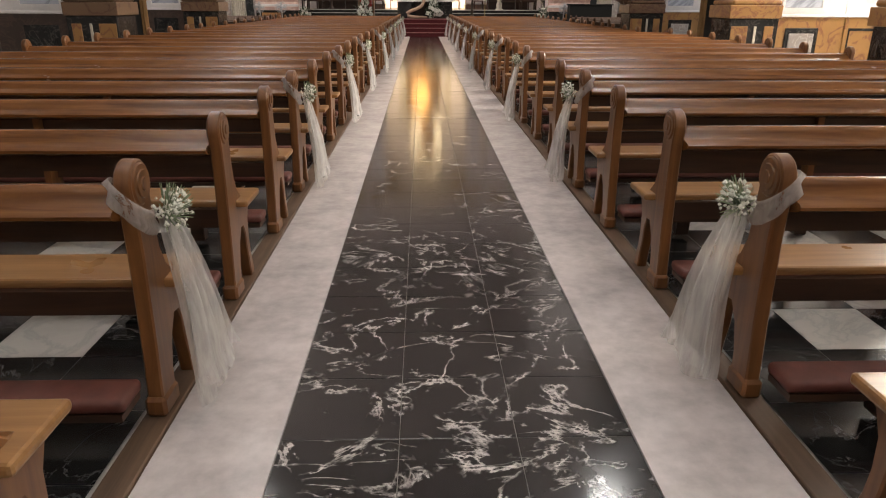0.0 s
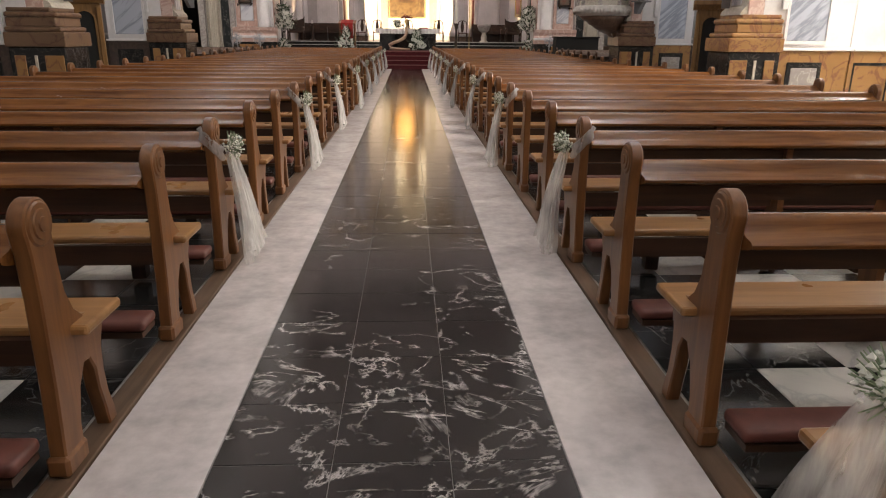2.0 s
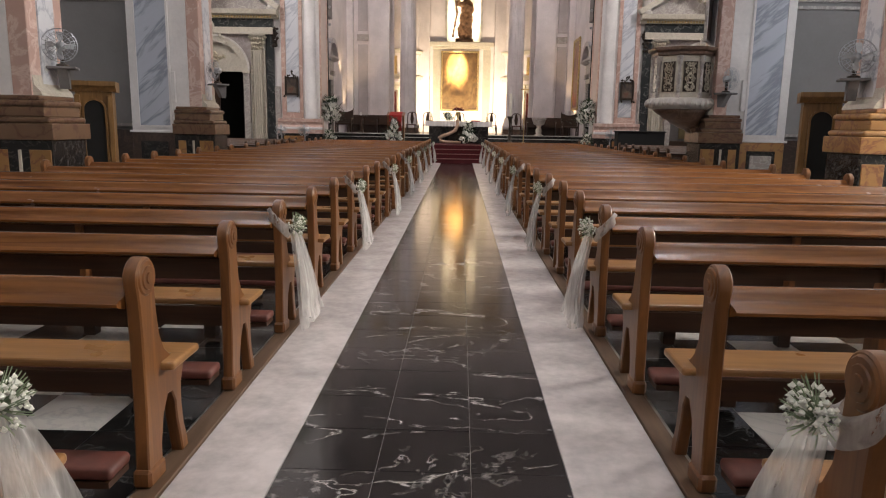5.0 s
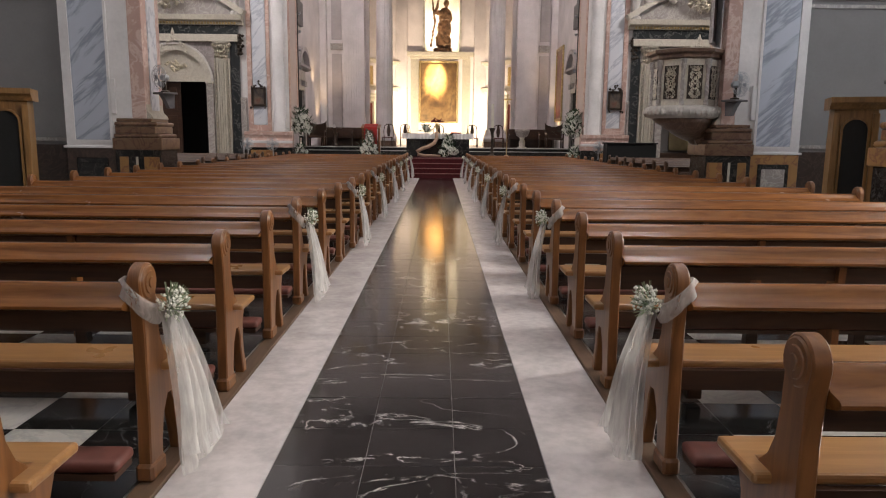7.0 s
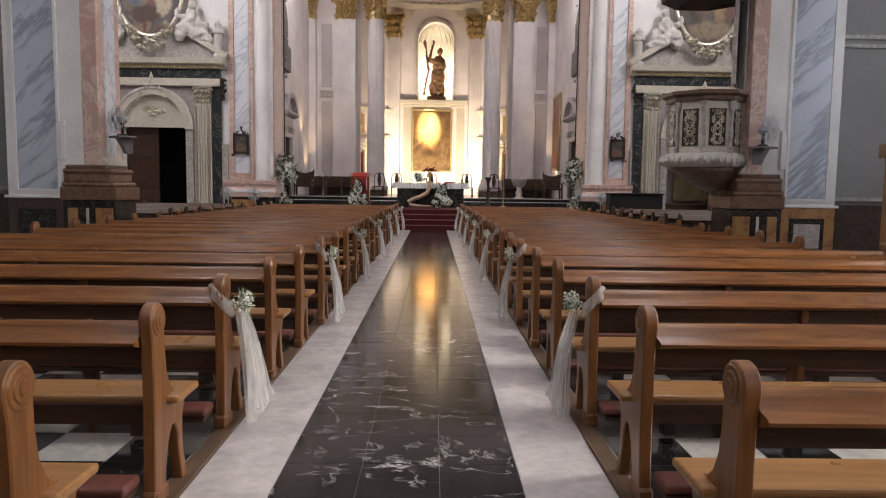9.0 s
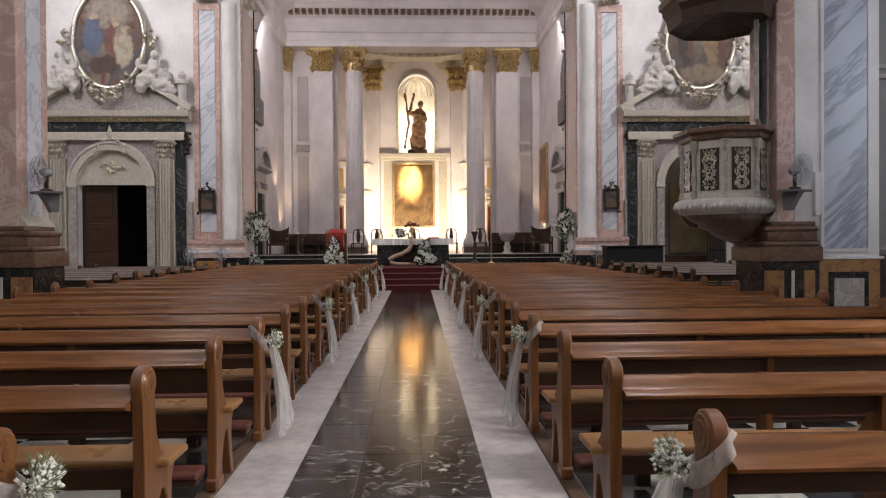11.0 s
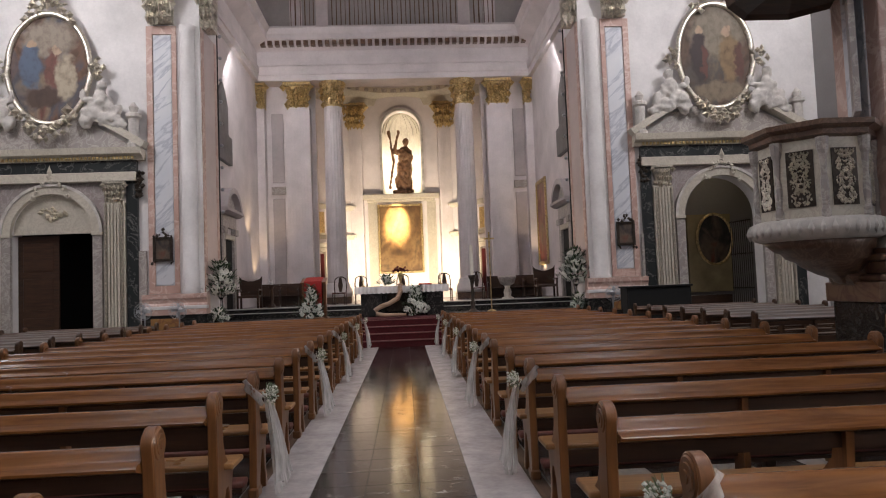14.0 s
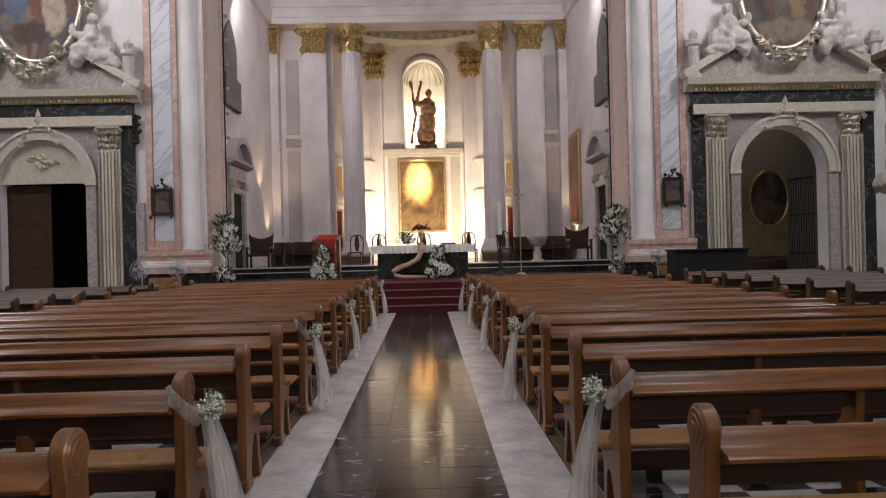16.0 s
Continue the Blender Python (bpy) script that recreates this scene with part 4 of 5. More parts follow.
# ---- pews ----
M_SILL = wood("worn_dark_sill", (0.07, 0.04, 0.022), (0.17, 0.10, 0.06), 0.6, "y")
D, YL, YR = 1.0145, 2.76, 2.84
END = ([(-0.07, 0.0), (0.05, 0.0), (0.055, 0.13), (0.085, 0.24), (0.14, 0.305), (0.19, 0.30), (0.225, 0.25), (0.235, 0.17), (0.265, 0.08), (0.285, 0.0), (0.36, 0.0), (0.35, 0.05), (0.315, 0.13), (0.30, 0.22), (0.305, 0.31), (0.345, 0.375), (0.40, 0.395), (0.41, 0.43), (0.385, 0.447), (0.30, 0.45), (0.19, 0.465), (0.125, 0.51), (0.085, 0.58), (0.07, 0.68), (0.065, 0.78)]
       + arc(0.0, 0.822, 0.080, -20, 200, 20) + [(-0.066, 0.74), (-0.058, 0.6), (-0.06, 0.3), (-0.07, 0.1)])
END = [(0.1 + (a - 0.1) * 0.8, b) if a > 0.1 else (a, b) for a, b in END]
RAIL = [(-0.108, 0.728), (-0.124, 0.736), (-0.126, 0.748), (-0.115, 0.757), (-0.075, 0.764), (-0.05, 0.778), (-0.038, 0.800), (-0.022, 0.816), (0.005, 0.822), (0.032, 0.815), (0.042, 0.80), (0.042, 0.70), (0.02, 0.69), (-0.045, 0.71)]


def pew(s, length):
    """A pew whose aisle end stands at x = 0 and which runs to s * length; people in it would face +y."""
    p = thing("pew", pose(0, 0, 0), "honey-brown oak church pew with scrolled ends and padded kneeler", "pew", "nave pews")
    for x in (0.0, length - 0.055):
        bm = prism(END, "x", s * x, s * (x + 0.055))
        bmesh.ops.bevel(bm, geom=[e for e in bm.edges if abs(e.verts[0].co.x - e.verts[1].co.x) < 1e-5], offset=0.006, segments=1, affect="EDGES")
        e = part("end_panel", bm, M_WOODZ, p, "", "auto")
        for face, sg in ((x, -1), (x + 0.055, 1)):
            bm = bmesh.new()
            for r, dd in ((0.064, 0.006), (0.045, 0.011), (0.022, 0.016)):
                ring = [bm.verts.new((s * (face + sg * dd), r * math.cos(2 * math.pi * k / 16), 0.822 + r * math.sin(2 * math.pi * k / 16))) for k in range(16)]
                low = [bm.verts.new((s * face, (r + 0.006) * math.cos(2 * math.pi * k / 16), 0.822 + (r + 0.006) * math.sin(2 * math.pi * k / 16))) for k in range(16)]
                bm.faces.new(ring)
                for k in range(16):
                    bm.faces.new((ring[k], ring[(k + 1) % 16], low[(k + 1) % 16], low[k]))
            bmesh.ops.recalc_face_normals(bm, faces=bm.faces[:])
            part("scroll", bm, M_WOODZ, e, "", "auto")
        part("foot", box(s * (x - 0.01), s * (x + 0.065), -0.085, 0.06, 0.0, 0.075, 0.012), M_WOODZ, e)
    bm = prism(RAIL, "x", s * 0.055, s * (length - 0.055))
    part("top_rail", bm, M_WOOD, p, "rounded sloping book rest", "auto")
    # dark wood paints the shadow under the book rest onto the board
    part("backrest", box(s * 0.055, s * (length - 0.055), -0.012, 0.012, 0.63, 0.70), M_DARKW, p, "back board in dark wood for the shade under the rail")
    bm = box(s * -0.055, s * (length + 0.03), 0.075, 0.345, 0.425, 0.46, 0.012, 2)
    part("seat", bm, M_SEAT, p, "pale worn oak seat")
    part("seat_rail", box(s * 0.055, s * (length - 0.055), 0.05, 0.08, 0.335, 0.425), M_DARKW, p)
    n = 3
    for k in range(1, n):
        x = length * k / n
        pr = [(-0.05, 0.0), (0.04, 0.0), (0.10, 0.22), (0.10, 0.40), (0.20, 0.445), (0.08, 0.56), (0.045, 0.70), (-0.05, 0.72), (-0.03, 0.4)]
        part("support", prism(pr, "x", s * (x - 0.02), s * (x + 0.02)), M_WOODZ, p)
    part("kneeler", box(s * 0.05, s * (length - 0.05), -0.26, -0.10, 0.125, 0.175, 0.02, 3), M_PAD, p, "reddish padded kneeler", True)
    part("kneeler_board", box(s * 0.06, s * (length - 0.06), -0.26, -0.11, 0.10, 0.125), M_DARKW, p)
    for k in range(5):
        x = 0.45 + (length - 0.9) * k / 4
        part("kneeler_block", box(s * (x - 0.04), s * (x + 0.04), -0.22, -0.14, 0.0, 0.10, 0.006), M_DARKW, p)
    return p


X_L, X_R = -1.03, 1.07
first_l, first_r, short_r = pew(-1, 4.12), pew(1, 3.9), pew(1, 3.52)
rng = random.Random(4)


def drift(s, k):
    """The rows creep a little away from the aisle, then towards it past the tenth."""
    return -s * ((0.03 if s > 0 else 0.065) * min(1, max(0, (k - 9) / 3)) - (0.02 if 2 < k < 10 else 0))


for s, first, x, y0, k0, k1 in ((-1, first_l, X_L, YL, -5, 28), (1, first_r, X_R, YR, -5, 13), (1, short_r, X_R, YR, 13, 28)):
    for k in range(k0, k1):
        m = pose(x + drift(s, k) + rng.uniform(-0.008, 0.008), y0 + D * k + rng.uniform(-0.012, 0.012), 0.02, 0, 0, rng.uniform(-0.25, 0.25))
        if k == k0:
            first.matrix_world = m
        else:
            copy_thing(first, m)
# shorter pews in the transepts
M_TPEW = wood("dark_transept_oak", (0.03, 0.013, 0.006), (0.10, 0.042, 0.016), 0.5)
for s in (-1, 1):
    tp = pew(s, 3.2)
    for o in tp.children_recursive:
        o.data.materials[0] = M_TPEW
    tp["group"] = "transept pews"
    tp["label"] = "dark oak church pew standing in the side transept"
    for k in range(7):
        m = pose(s * 6.0, 24.2 + D * k, 0.0)
        if k == 0:
            tp.matrix_world = m
        else:
            copy_thing(tp, m)
for s, x in ((-1, X_L), (1, X_R)):
    structure("pew_sill", box(x - s * 0.03, x + s * 0.07, -3.0, 30.75, -0.004, 0.022, 0.004), M_SILL, "worn wooden sill under the pew ends", "sill")
    structure("runner", box(s * 0.6, x - s * 0.034, -5.9, 30.85, -0.008, 0.008), M_CLOTH, "white cloth runner along the aisle edge", "carpet")


# ---- wedding bows ----
def bow(s):
    rng = random.Random(31 + s)
    b = thing("tulle_bow", pose(0, 0, 0), "white tulle bow tied round a pew end with small white flowers", "bow", "pew bows")
    # band round the post, slanting down towards the aisle
    bm = bmesh.new()
    rows = []
    n = 28
    for k in range(n):
        a = 2 * math.pi * k / n
        cx, cy = s * 0.026 + 0.052 * math.cos(a), 0.088 * math.sin(a)
        zc = 0.745 + s * 0.055 * math.cos(a) - 0.03 * math.sin(a)
        fold = 0.008 * math.sin(a * 5)
        rows.append([bm.verts.new((cx + math.cos(a) * q, cy + math.sin(a) * q, zc + h)) for h, q in ((-0.042, fold), (-0.02, 0.014 + fold), (0.008, 0.006), (0.03, 0.016 - fold), (0.046, 0.0))])
    for k in range(n):
        for j in range(4):
            bm.faces.new((rows[k][j], rows[(k + 1) % n][j], rows[(k + 1) % n][j + 1], rows[k][j + 1]))
    part("band", bm, M_TULLE, b, "", True)
    for layer in range(3):
        bm = bmesh.new()
        nu, nv = 26, 18
        ph = rng.uniform(0, 6)
        grid = []
        for j in range(nv + 1):
            v = j / nv
            row = []
            for i in range(nu + 1):
                u = 2 * i / nu - 1
                w = 0.035 + (0.13 + 0.03 * layer) * v ** 0.75 + 0.05 * max(0, v - 0.85)
                fold = (0.006 + 0.026 * v) * math.sin(u * (4.3 + 1.7 * layer) + ph + 1.5 * v) + 0.009 * v * math.sin(u * 13 + ph * 2 - 2 * v)
                x = -s * (0.05 + 0.014 * layer + 0.06 * v ** 1.4 + fold * 0.7 + 0.04 * v * (1 - u * u) + 0.025 * math.sin(3.1 * v) + 0.1 * max(0, v - 0.9))
                y = 0.04 + u * w * (0.85 + 0.15 * v) + 0.09 * v + 0.015 * layer
                z = 0.70 - (0.665 - 0.03 * layer) * v + 0.02 * v * math.sin(u * 5 + ph)
                row.append(bm.verts.new((x, y, max(0.012 + 0.004 * layer, z))))
            grid.append(row)
        for j in range(nv):
            for i in range(nu):
                bm.faces.new((grid[j][i], grid[j][i + 1], grid[j + 1][i + 1], grid[j + 1][i]))
        part("tail", bm, M_TULLE, b, "", True)
    bm = bmesh.new()
    for k in range(120):
        d = Vector((rng.gauss(0, 1), rng.gauss(0, 1), rng.gauss(0, 1))).normalized()
        r = rng.uniform(0.02, 0.072)
        p = Vector((-s * 0.092, 0.04, 0.735)) + Vector((d.x * r * 0.9, d.y * r * 1.1, d.z * r))
        blob(bm, p, rng.uniform(0.006, 0.011), (1, 1, 1), 0.3, rng)
    part("blossom", bm, M_PETAL, b, "tiny white gypsophila blossoms")["kind"] = "stuff"
    bm = bmesh.new()
    for k in range(60):
        d = Vector((-s * abs(rng.gauss(0.5, 0.6)), rng.gauss(0, 0.7), rng.gauss(0.3, 0.6))).normalized()
        a = Vector((-s * 0.06, 0.05, 0.715))
        sweep([a, a + d * 0.05, a + d * 0.095 + Vector((0, 0, 0.012))], [0.003, 0.0022, 0.0015], 4, bm)
    part("greenery", bm, M_SAGE, b, "fine sage green stems")["kind"] = "stuff"
    return b


for s, x, y0 in ((-1, X_L, YL), (1, X_R, YR)):
    b = bow(s)
    for i, k in enumerate((0, 3, 6, 9, 12, 15, 18, 21, 24, 27)):
        m = pose(x + drift(s, k), y0 + D * k, 0.02, 0, 0, rng.uniform(-4, 4))
        if i == 0:
            b.matrix_world = m
        else:
            copy_thing(b, m)


# ---- pulpit ----
def octa(cx, cy, r, turn=22.5):
    return [(cx + r * math.cos(radians(turn + 45 * k)), cy + r * math.sin(radians(turn + 45 * k))) for k in range(8)]


PX, PY = 5.3, 21.1
pul = thing("pulpit", pose(PX, PY, 0), "carved grey marble pulpit with gilded relief panels on a pier", "pulpit")
part("drum", lathe([(0.74, 2.30), (0.74, 3.25)], 0, 0, 8, a0=radians(22.5), a1=radians(382.5)), M_STONE, pul, "pale stone parapet")
bm = lathe([(0.72, 2.06), (0.84, 2.10), (0.90, 2.18), (0.88, 2.28), (0.78, 2.32)], 0, 0, 40)
for k in range(40):
    a = 2 * math.pi * k / 40
    blob(bm, (0.88 * math.cos(a), 0.88 * math.sin(a), 2.19), 0.075, (0.7, 0.7, 1.25), 0.05, random.Random(k))
part("gadroon_rim", bm, M_STUCCO, pul, "lobed white stone rim", True)
bm = lathe([(0.06, 1.52), (0.12, 1.55), (0.13, 1.59), (0.28, 1.65), (0.42, 1.75), (0.46, 1.81), (0.55, 1.85), (0.57, 1.92), (0.64, 1.95), (0.72, 2.06)], 0, 0, 28)
for q in bm.verts:
    q.co.x += 0.35 * (2.06 - q.co.z) / 0.54
part("bowl", bm, M_BROWN, pul, "dark tapering stone bowl", True)
part("bracket", prism([(0.5, 1.25), (0.72, 1.2), (0.72, 2.0), (0.3, 1.9), (0.25, 1.62)], "y", -0.25, 0.25), M_BROWN, pul, "dark stone bracket")
part("cornice", lathe([(0.74, 3.25), (0.82, 3.28), (0.82, 3.34), (0.92, 3.38), (0.92, 3.44), (0.80, 3.46)], 0, 0, 8, a0=radians(22.5), a1=radians(382.5)), M_BROWN, pul, "brown moulded top rail")
rng = random.Random(6)
for k in range(8):
    a = radians(45 * k)
    if math.cos(a) > 0.8:
        continue
    m = Matrix.Rotation(a, 4, "Z")
    d = 0.74 * math.cos(radians(22.5))
    bm = box(d - 0.005, d + 0.018, -0.17, 0.17, 2.45, 3.12)
    bm.transform(m)
    pn = part("relief_panel", bm, M_BRONZE, pul, "dark panel with gilded foliage relief")
    bm = bmesh.new()
    for j in range(190):
        v = rng.random()
        u = 0.13 * rng.random() ** 0.7 * (0.55 + 0.45 * abs(math.sin(v * 11)))
        for sg in (-1, 1):
            blob(bm, (d + 0.025, sg * u, 2.47 + 0.63 * v), rng.uniform(0.009, 0.02), (0.9, 1, 1.1), 0.3, rng)
    bm.transform(m)
    part("foliage", bm, M_SILVER, pn, "silvery gilded foliage")
    a2 = radians(45 * k + 22.5)
    bm = lathe([(0.06, 2.31), (0.06, 2.4), (0.04, 2.45), (0.055, 2.6), (0.05, 2.75), (0.035, 2.8), (0.05, 3.05), (0.07, 3.1), (0.085, 3.25)], 0.75 * math.cos(a2), 0.75 * math.sin(a2), 8)
    part("colonnette", bm, M_TAUPE, pul, "slim carved corner colonnette")
can = thing("pulpit_canopy", pose(PX - 0.05, PY, 0), "dark carved wooden sounding board above the pulpit", "canopy")
part("board", lathe([(0.2, 4.95), (0.84, 4.78), (0.92, 4.72), (0.96, 4.9), (1.03, 5.0), (1.03, 5.14), (0.92, 5.2), (0.4, 5.3)], 0, 0, 8, a0=radians(22.5), a1=radians(382.5)), M_DARKW, can)
part("rim", lathe([(1.04, 5.06), (1.1, 5.1), (1.1, 5.2), (1.04, 5.22)], 0, 0, 8, a0=radians(22.5), a1=radians(382.5)), M_BROWN, can, "brown moulded rim")
for k in range(8):
    a = radians(22.5 + 45 * k)
    bm = bmesh.new()
    scrolls(bm, [(0.98 * math.cos(a), 0.98 * math.sin(a), 5.28), (0.9 * math.cos(a), 0.9 * math.sin(a), 5.42)], 0.11, rng, 4)
    part("finial", bm, M_SILVER, can, "carved gilded finial")
bp = thing("pulpit_painting", pose(5.78, 20.95, 4.2, 0, 0, 60), "dark painting in a grey frame on the pier behind the pulpit", "painting")
part("canvas", box(-0.32, 0.32, -0.02, 0.0, -0.75, 0.72), M_DARKP, bp)
for a in ((-0.38, -0.32, -0.81, 0.78), (0.32, 0.38, -0.81, 0.78), (-0.32, 0.32, -0.81, -0.75), (-0.32, 0.32, 0.72, 0.78)):
    part("frame_rail", box(a[0], a[1], -0.05, 0.02, a[2], a[3], 0.006), M_TAUPE, bp)


pul.scale, can.scale = (0.88, 0.88, 1), (0.9, 0.9, 1)
pul.location.z, can.location.z = -0.18, 0.28


# ---- nave fittings ----
def fan(m, label, stand=0.0):
    f = thing("fan", m, label, "fan", "electric fans")
    part("motor", lathe([(0.05, -0.08), (0.07, -0.05), (0.07, 0.05), (0.04, 0.09)], 0, 0, 12), M_STEEL, f, "", True).matrix_basis = pose(0, 0.05, 0, 90)
    for k in range(4):
        bm = bmesh.new()
        c = [(0.03, 0), (0.10, -0.055), (0.19, -0.04), (0.20, 0.04), (0.10, 0.03)]
        vs = [bm.verts.new((x, 0.012 * (i - 2), z)) for i, (x, z) in enumerate(c)]
        bm.faces.new(vs)
        vs2 = [bm.verts.new((x, 0.012 * (i - 2) + 0.004, z)) for i, (x, z) in enumerate(c)]
        bm.faces.new(vs2[::-1])
        part("blade", bm, M_STEEL, f).matrix_basis = pose(0, -0.06, 0, 0, 90 * k, 0)
    bm = bmesh.new()
    for r, yy in ((0.24, -0.05), (0.24, -0.10), (0.16, -0.13), (0.08, -0.14), (0.2, -0.02)):
        sweep([(r * math.cos(2 * math.pi * k / 24), yy, r * math.sin(2 * math.pi * k / 24)) for k in range(25)], 0.004, 4, bm)
    for k in range(20):
        a = 2 * math.pi * k / 20
        sweep([(0.04 * math.cos(a), -0.145, 0.04 * math.sin(a)), (0.18 * math.cos(a), -0.125, 0.18 * math.sin(a)), (0.24 * math.cos(a), -0.07, 0.24 * math.sin(a)), (0.1 * math.cos(a), 0.03, 0.1 * math.sin(a))], 0.003, 4, bm)
    part("cage", bm, M_STEEL, f, "round wire cage")
    if stand:
        part("pole", lathe([(0.18, -stand), (0.18, -stand + 0.03), (0.02, -stand + 0.06), (0.02, 0.0)], 0, 0.06, 12), M_STEEL, f)
    else:
        part("stem", lathe([(0.09, -0.30), (0.09, -0.27), (0.03, -0.25), (0.03, 0.0)], 0, 0.05, 10), M_BRONZE, f)
        part("shelf", box(-0.2, 0.2, -0.12, 0.22, -0.34, -0.30, 0.01), M_DARKST, f, "dark corbel shelf")
        part("corbel", prism([(0.1, -0.62), (0.2, -0.62), (0.22, -0.34), (-0.06, -0.34), (0.02, -0.46)], "x", -0.07, 0.07), M_DARKST, f)
    return f


for s in (-1, 1):
    fan(pose(s * 5.86, 14.8, 2.5, 0, 0, -s * 20), "grey wall fan on a corbel shelf against the pier")
    fan(pose(6.1, 20.3, 2.55, 0, 0, 30) if s > 0 else pose(-5.62, 20.75, 2.6, 0, 0, -40), "grey wall fan on a corbel shelf against the pier")
for x in (-6.2, -7.15, 6.15):
    fan(pose(x, 32.5, 1.14), "silver floor fan standing before the chancel pier", 1.14)


def confessional(s):
    c = thing("confessional", pose(s * 6.47, 16.8, 0, 0, 0, -s * 20), "ochre oak confessional with a dark arched opening", "confessional")
    part("body", box(-0.3, 0.3, 0.0, 0.45, 0.0, 1.95, 0.01), M_CONF, c)
    # black plate in place of the shade inside the arched opening
    part("opening", prism([(-0.17, 0.3), (0.17, 0.3), (0.17, 1.6)] + arc(0, 1.6, 0.17, 0, 180, 12)[1:-1] + [(-0.17, 1.6)], "y", -0.02, 0.0), M_BLACK, c, "black plate for the shaded opening")
    ring = [(-0.2, 0.3)] + [(-0.2, 1.6)] + arc(0, 1.6, 0.2, 180, 0, 14)[1:-1] + [(0.2, 1.6), (0.2, 0.3), (0.168, 0.3), (0.168, 1.6)] + arc(0, 1.6, 0.168, 0, 180, 14)[1:-1] + [(-0.168, 1.6), (-0.168, 0.3)]
    part("arch_frame", prism(ring, "y", -0.05, -0.0), M_CONF, c)
    for u in (-1, 1):
        part("pilaster", box(u * 0.22, u * 0.31, -0.06, 0.0, 0.0, 1.86, 0.01), M_CONF, c)
    part("cornice", prism([(-0.05, 1.92), (-0.1, 1.98), (-0.16, 2.02), (-0.16, 2.1), (0.45, 2.1), (0.45, 1.92)], "x", -0.38, 0.38), M_CONF, c)


for s in (-1, 1):
    confessional(s)
ch = thing("chandelier", pose(8.35, 17.8, 4.15), "small glass chandelier hanging in the aisle", "chandelier")
part("chain", lathe([(0.012, 0.3), (0.012, 6.85)], 0, 0, 6), M_BRONZE, ch)
part("hub", lathe([(0.03, -0.25), (0.09, -0.1), (0.05, 0.1), (0.07, 0.2), (0.02, 0.32)], 0, 0, 10), M_SILVER, ch)
for k in range(8):
    a = 2 * math.pi * k / 8
    part("arm", sweep([(0.05 * math.cos(a), 0.05 * math.sin(a), 0), (0.25 * math.cos(a), 0.25 * math.sin(a), -0.12), (0.42 * math.cos(a), 0.42 * math.sin(a), 0.05)], 0.012, 6), M_SILVER, ch)
    part("drop", lathe([(0.005, -0.2), (0.03, -0.1), (0.012, 0.0)], 0.42 * math.cos(a), 0.42 * math.sin(a), 6), M_GLASS, ch)
    part("cup", lathe([(0.02, 0.05), (0.05, 0.09), (0.015, 0.1), (0.015, 0.2)], 0.42 * math.cos(a), 0.42 * math.sin(a), 8), M_WAX, ch)

# framed plaques on the chancel piers
for s in (-1, 1):
    q = thing("plaque", pose(s * 6.88, Y_WALL - 0.06, 2.98), "small dark bronze station plaque with a crested frame", "plaque", "wall plaques")
    part("panel", box(-0.2, 0.2, -0.03, 0.0, -0.34, 0.24), M_DARKP, q)
    for a in ((-0.28, -0.2, -0.42, 0.3), (0.2, 0.28, -0.42, 0.3), (-0.2, 0.2, -0.42, -0.34), (-0.2, 0.2, 0.24, 0.3)):
        part("frame_rail", box(a[0], a[1], -0.08, 0.0, a[2], a[3], 0.01), M_BRONZE, q)
    bm = bmesh.new()
    scrolls(bm, [(0, -0.05, 0.42), (0, -0.05, 0.5), (0.1, -0.05, 0.36), (-0.1, -0.05, 0.36), (0.2, -0.05, 0.33), (-0.2, -0.05, 0.33), (0.25, -0.05, -0.45), (-0.25, -0.05, -0.45)], 0.06, rng, 3)
    part("crest", bm, M_BRONZE, q)
    q = thing("bronze_bracket", pose(s * 7.52, Y_WALL - 0.05, 4.9), "small dark bronze wall ornament beside the portal", "ornament", "wall ornaments")
    bm = bmesh.new()
    scrolls(bm, [(0, -0.05, z) for z in (-0.3, -0.15, 0, 0.15, 0.3)], 0.11, rng, 4)
    part("relief", bm, M_BRONZE, q)
    structure("loudspeaker_box", box(s * 7.36, s * 7.6, Y_WALL - 0.08, Y_WALL, 1.05, 2.9, 0.015), M_TAUPE, "slim grey loudspeaker column", "loudspeaker")
    # small bulbs along the edge of the chancel arch
    cab = thing("bulb_string", pose(s * 5.72, Y_WALL + 1.85, 0), "thin cable with small bulbs up the pier edge", "light string")
    part("cable", lathe([(0.02, 0.7), (0.02, 10.5)], 0, 0, 6), M_BLACK, cab)
    for k in range(9):
        bm = bmesh.new()
        ball(bm, (-s * 0.09, 0, 4.2 + 0.72 * k), 0.06, sub=2)
        part("bulb", bm, M_STEEL, cab, "", True)
con = thing("organ_console", pose(7.1, 31.4, 0), "low black console beside the transept pews", "console")
part("cabinet", box(-0.9, 0.9, 0, 0.6, 0.0, 1.28, 0.015), M_BLACK, con)
part("lid", box(-0.94, 0.94, -0.04, 0.64, 1.28, 1.33, 0.01), M_BLACK, con)

# chapel seen through the south arch
structure("chapel_panel", box(10.05, 11.6, 36.3, 36.4, 1.0, 3.7), plain("ochre_wall", (0.36, 0.29, 0.16), 0.7, 0, 0.25, 2), "ochre painted chapel wall panel", "panel")
cp = thing("chapel_painting", pose(10.98, 36.28, 2.82), "dim oval painting on the chapel wall", "painting")
part("canvas", prism([(0.58 * math.cos(k * math.pi / 16), 0.83 * math.sin(k * math.pi / 16)) for k in range(32)], "y", -0.04, 0), M_DARKP, cp)
